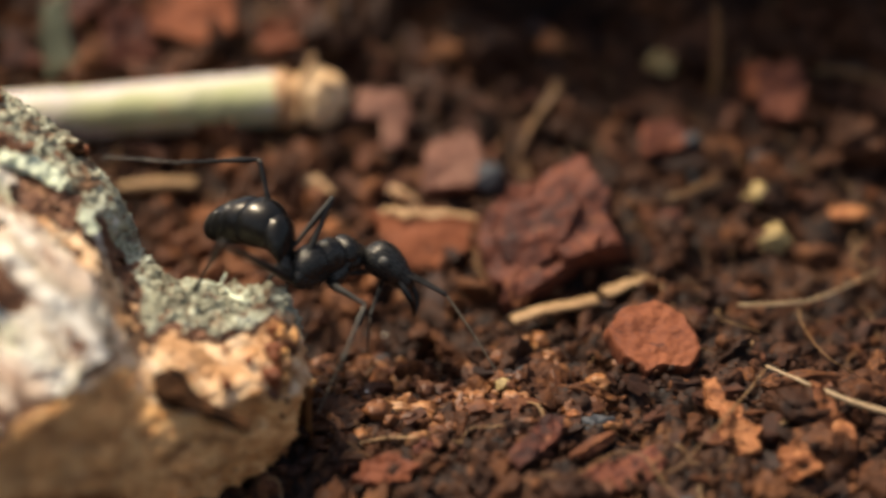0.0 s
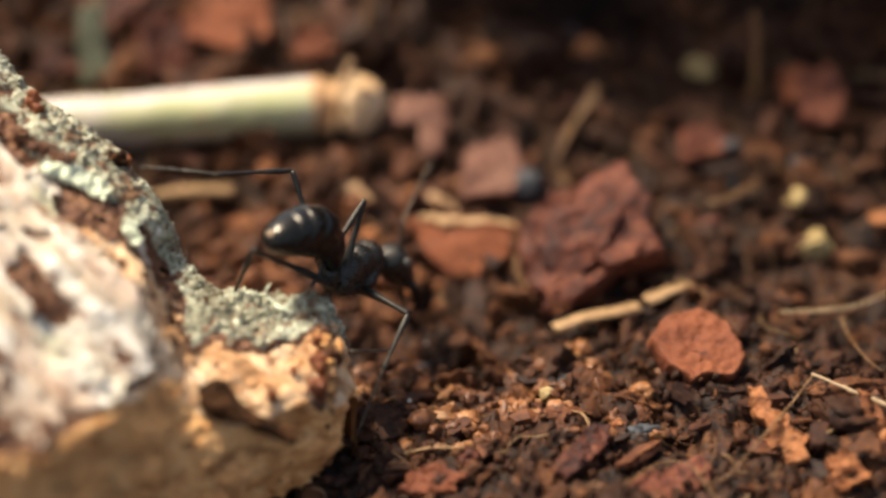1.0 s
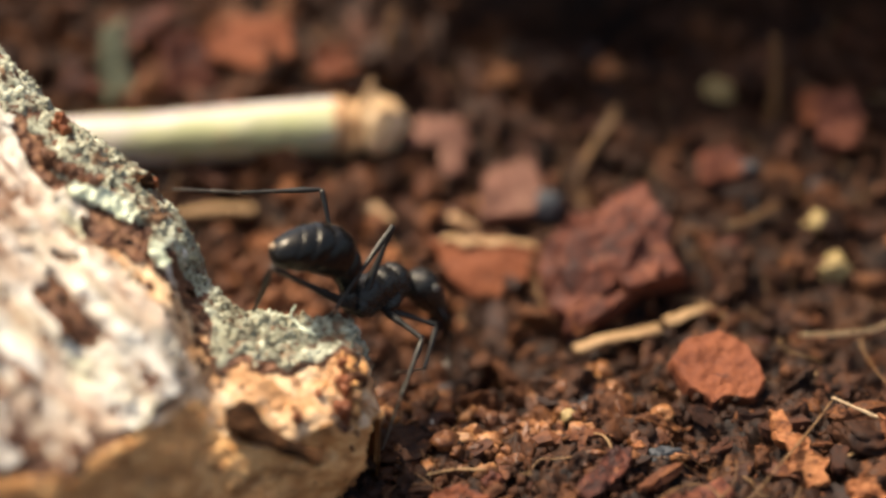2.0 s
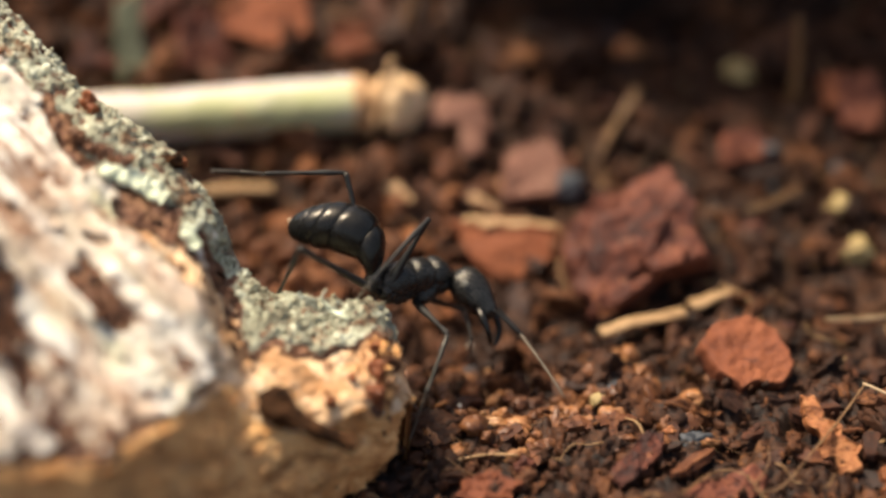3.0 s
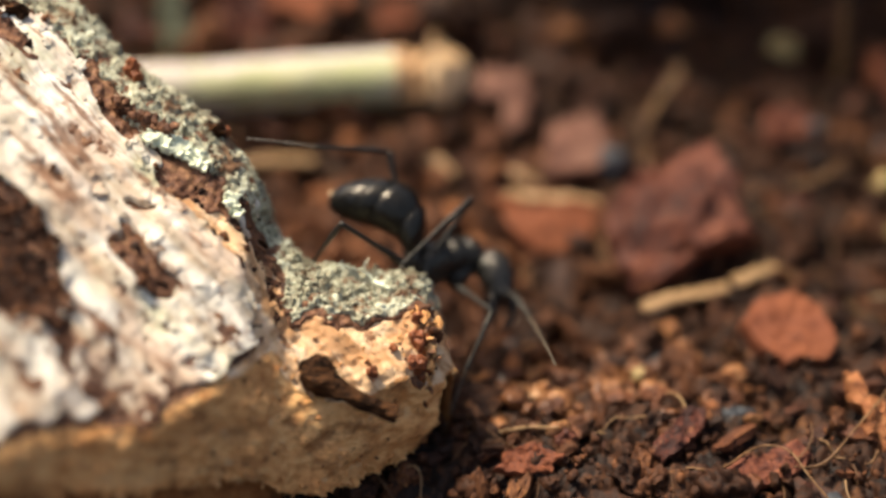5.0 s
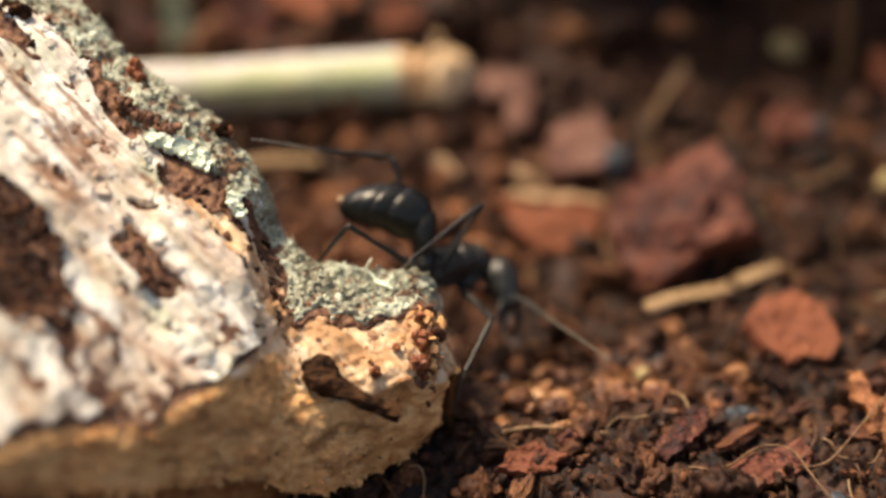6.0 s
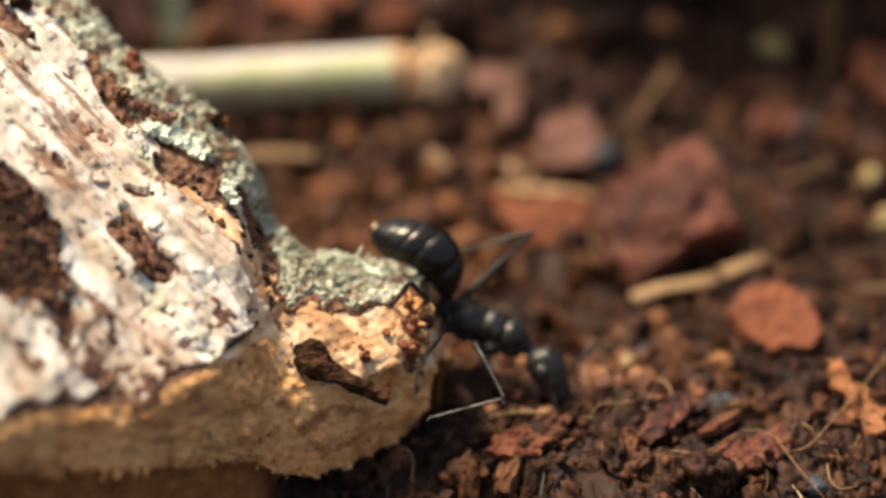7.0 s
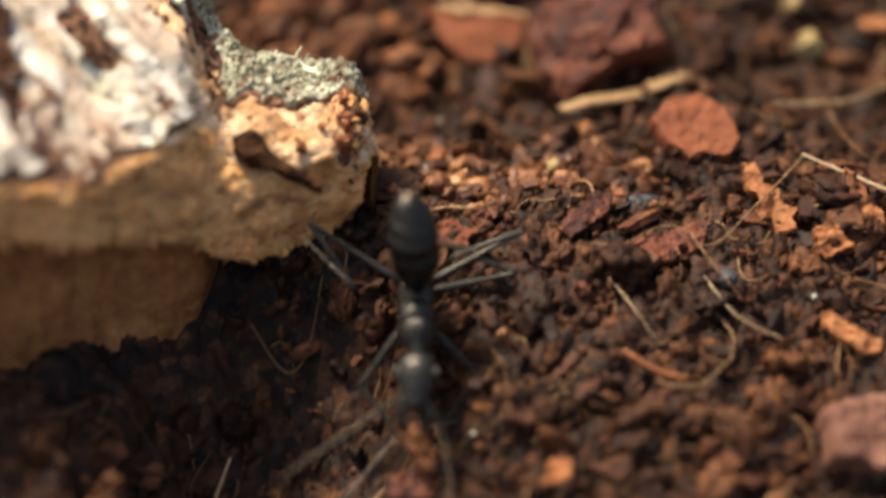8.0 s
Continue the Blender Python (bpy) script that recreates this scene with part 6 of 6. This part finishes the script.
    for side, word in ((1, "left"), (-1, "right")):
        for where in ("front", "middle", "hind"):
            x, y, z = HIPS[where]
            top = COXA[where]
            big = 1.2 if where == "front" else 1.0
            v, f = tube([(top[0], side * top[1], top[2]), ((x + top[0]) / 2, side * (y * 0.6 + 0.3), (z + top[2]) / 2 - 0.12), (x, side * y, z - 0.02)], [0.34 * big, 0.46 * big, 0.36 * big, 0.17], 16, 26, 0.02, 4)
            piece("coxa", v, f, THORAX, ant)
            a, b, c = LENGTHS[where]
            v, f = limb(0.26 if where == "middle" else 0.22, 0.15, a)
            femur = piece("leg", v, f, LIMB, ant)
            v, f = limb(0.145, 0.105, b, 1.2)
            tibia = piece("tibia", v, f, LIMB, femur)
            v, f = tube([(b * 0.97, 0, -0.05), (b + 0.3, 0.05, -0.2)], [0.04, 0.015], 6, 6)
            piece("spur", v, f, TARSUS, tibia)
            bits = [tube([(s * c, 0, 0), ((s + e) / 2 * c, 0, 0.01), (e * c, 0, 0)], [0.055, 0.075, 0.09], 8, 8) for s, e in ((0, 0.46), (0.46, 0.63), (0.63, 0.77), (0.77, 0.88))]
            bits.append(tube([(0.88 * c, 0, 0), (0.95 * c, 0, 0.03), (c, 0.08, -0.1)], [0.05, 0.05, 0.02], 8, 8))
            bits.append(tube([(0.93 * c, 0, 0.02), (c, -0.1, -0.08)], [0.04, 0.015], 6, 6))
            v, f = joined(bits)
            tarsus = piece("tarsus", v, f, TARSUS, femur, "brownish jointed tarsus")
            parts[where + "_" + word] = (femur, tibia, tarsus)
        v, f = tube([(0, 0, 0), (1.2, 0, 0.06), (2.8, 0, 0)], [0.08, 0.09, 0.10, 0.13], 10, 20)
        scape = piece("antenna", v, f, LIMB, ant)
        beads = [0.08] + [r for k in range(11) for r in (0.080 - 0.0018 * k, 0.062 - 0.0014 * k)] + [0.025]
        v, f = tube([(0, 0, 0), (1.8, 0, 0.05), (3.6, 0, 0.05), (5.2, 0, 0)], beads, 9, 110)
        whip = piece("funiculus", v, f, WHIP, scape, "brownish beaded antenna whip")
        parts["antenna_" + word] = (scape, whip)
    parts["ant"], parts["head"], parts["gaster"] = ant, head, gaster
    return parts


ANT = build_ant()


# ---- what moves ----
def aimed(origin, ahead, up):
    """A pose at origin (mm) with x towards ahead and z near up."""
    x = (Vector(ahead)).normalized()
    y = Vector(up).cross(x).normalized()
    z = x.cross(y)
    m = Matrix((x, y, z)).transposed().to_4x4()
    m.translation = Vector(origin) * MM
    return m


def between(rows, t, column=1):
    """Glide through timed points."""
    ts = [r[0] for r in rows]
    k = max(i for i in range(len(ts)) if ts[i] <= t + 1e-6)
    if k == len(ts) - 1:
        return Vector(rows[-1][column])
    s = (t - ts[k]) / (ts[k + 1] - ts[k])
    s = s * s * (3 - 2 * s) * 0.6 + s * 0.4
    return Vector(rows[k][column]).lerp(Vector(rows[k + 1][column]), s)


# the place in focus, mm
FOCUS_ROWS = [(0, (7.6, 4.0, 7.3)), (0.5, (5.2, 3.8, 7.5)), (1, (5.2, 3.4, 7.8)), (1.5, (4.4, 3.2, 9.3)), (3, (2.3, 3.4, 8.3)), (3.5, (1.9, 1.6, 9.2)), (4, (-0.1, -2.0, 10.4)), (4.5, (0.0, -1.6, 9.8)), (6, (-0.2, -1.4, 9.5)), (6.5, (0.2, -1.8, 9.7)), (7, (0.4, -3.0, 10.0)), (7.2, (2.2, -0.5, 5.5)), (7.5, (5.0, 0.5, 0.6)), (8, (4.4, -4.8, -1.2))]


def motions():
    walk(FOCUS, [(t, pose(*mm(*p))) for t, p in FOCUS_ROWS])
    times = [0, 0.1, 0.2, 0.3, 0.4, 0.5, 0.75, 1.0, 1.25, 1.5, 1.75, 2.0, 2.25, 2.5, 2.75, 3.0, 3.25, 3.5, 3.75, 4.0, 4.25, 4.5, 4.75, 5.0, 5.25, 5.5, 5.75, 6.0, 6.25, 6.5, 6.6, 6.7, 6.8, 6.9, 7.0, 7.1, 7.2, 7.3, 7.4, 7.5, 7.6, 7.7, 7.8, 7.9, 8.0]
    rows = {"ant": [], "head": [], "gaster": []}
    for name in list(STEPS) + ["antenna_left", "antenna_right"]:
        rows[name] = [[] for _ in ANT[name]]
    up = Vector((0, 0, 1))
    for t in times:
        rear, front, tail, face = (between(r, t) for r in (REAR, FRONT, TAIL, FACE))
        axis = (front - rear).normalized()
        body = aimed((rear + front) / 2, axis, up)
        inside = body.inverted()
        rows["ant"].append((t, body))
        local = lambda p: (inside @ (p * MM)) / MM
        way = lambda d: inside.to_3x3() @ d
        neck, waist = Vector(NECK), Vector(WAIST)
        rows["head"].append((t, aimed(neck, local(face) - neck, (0.25, 0, 1))))
        rows["gaster"].append((t, aimed(waist, local(tail) - waist, (0.6, 0, 1))))
        for name, steps in STEPS.items():
            where, side = name.split("_")
            x, y, z = HIPS[where]
            hip = Vector((x, y * (1 if side == "left" else -1), z))
            a, b, c = LENGTHS[where]
            knee, ankle, foot = (local(between(steps, t, k)) for k in (1, 2, 3))
            knee = hip + (knee - hip).normalized() * a
            ankle = knee + (ankle - knee).normalized() * b
            bone = aimed(hip, knee - hip, (0.1, 0.2, 1))
            back = bone.inverted()
            inner = lambda p: (back @ (p * MM)) / MM
            femur, tibia, tarsus = rows[name]
            femur.append((t, bone))
            k2, a2, f2 = Vector((a, 0, 0)), inner(ankle), inner(foot)
            tibia.append((t, aimed(k2, a2 - k2, (0.1, 0.3, 1))))
            tarsus.append((t, aimed(a2, f2 - a2, (0.1, 0.3, 1))))
        skull = rows["head"][-1][1]
        for side, word, elbows, tips in ((1, "left", LEFT_ELBOW, LEFT_TIP), (-1, "right", RIGHT_ELBOW, RIGHT_TIP)):
            root = (skull @ (Vector((2.45, side * 0.42, 0.2)) * MM)) / MM
            elbow, tip = local(between(elbows, t)), local(between(tips, t))
            bone = aimed(root, elbow - root, (0.1, 0.2, 1))
            back = bone.inverted()
            end = Vector((2.8, 0, 0))
            scape, whip = rows["antenna_" + word]
            scape.append((t, bone))
            whip.append((t, aimed(end, (back @ (tip * MM)) / MM - end, (0.1, 0.3, 1))))
    for name, keys in rows.items():
        if name in ("ant", "head", "gaster"):
            walk(ANT[name], keys)
        else:
            for ob, k in zip(ANT[name], keys):
                walk(ob, k)


motions()
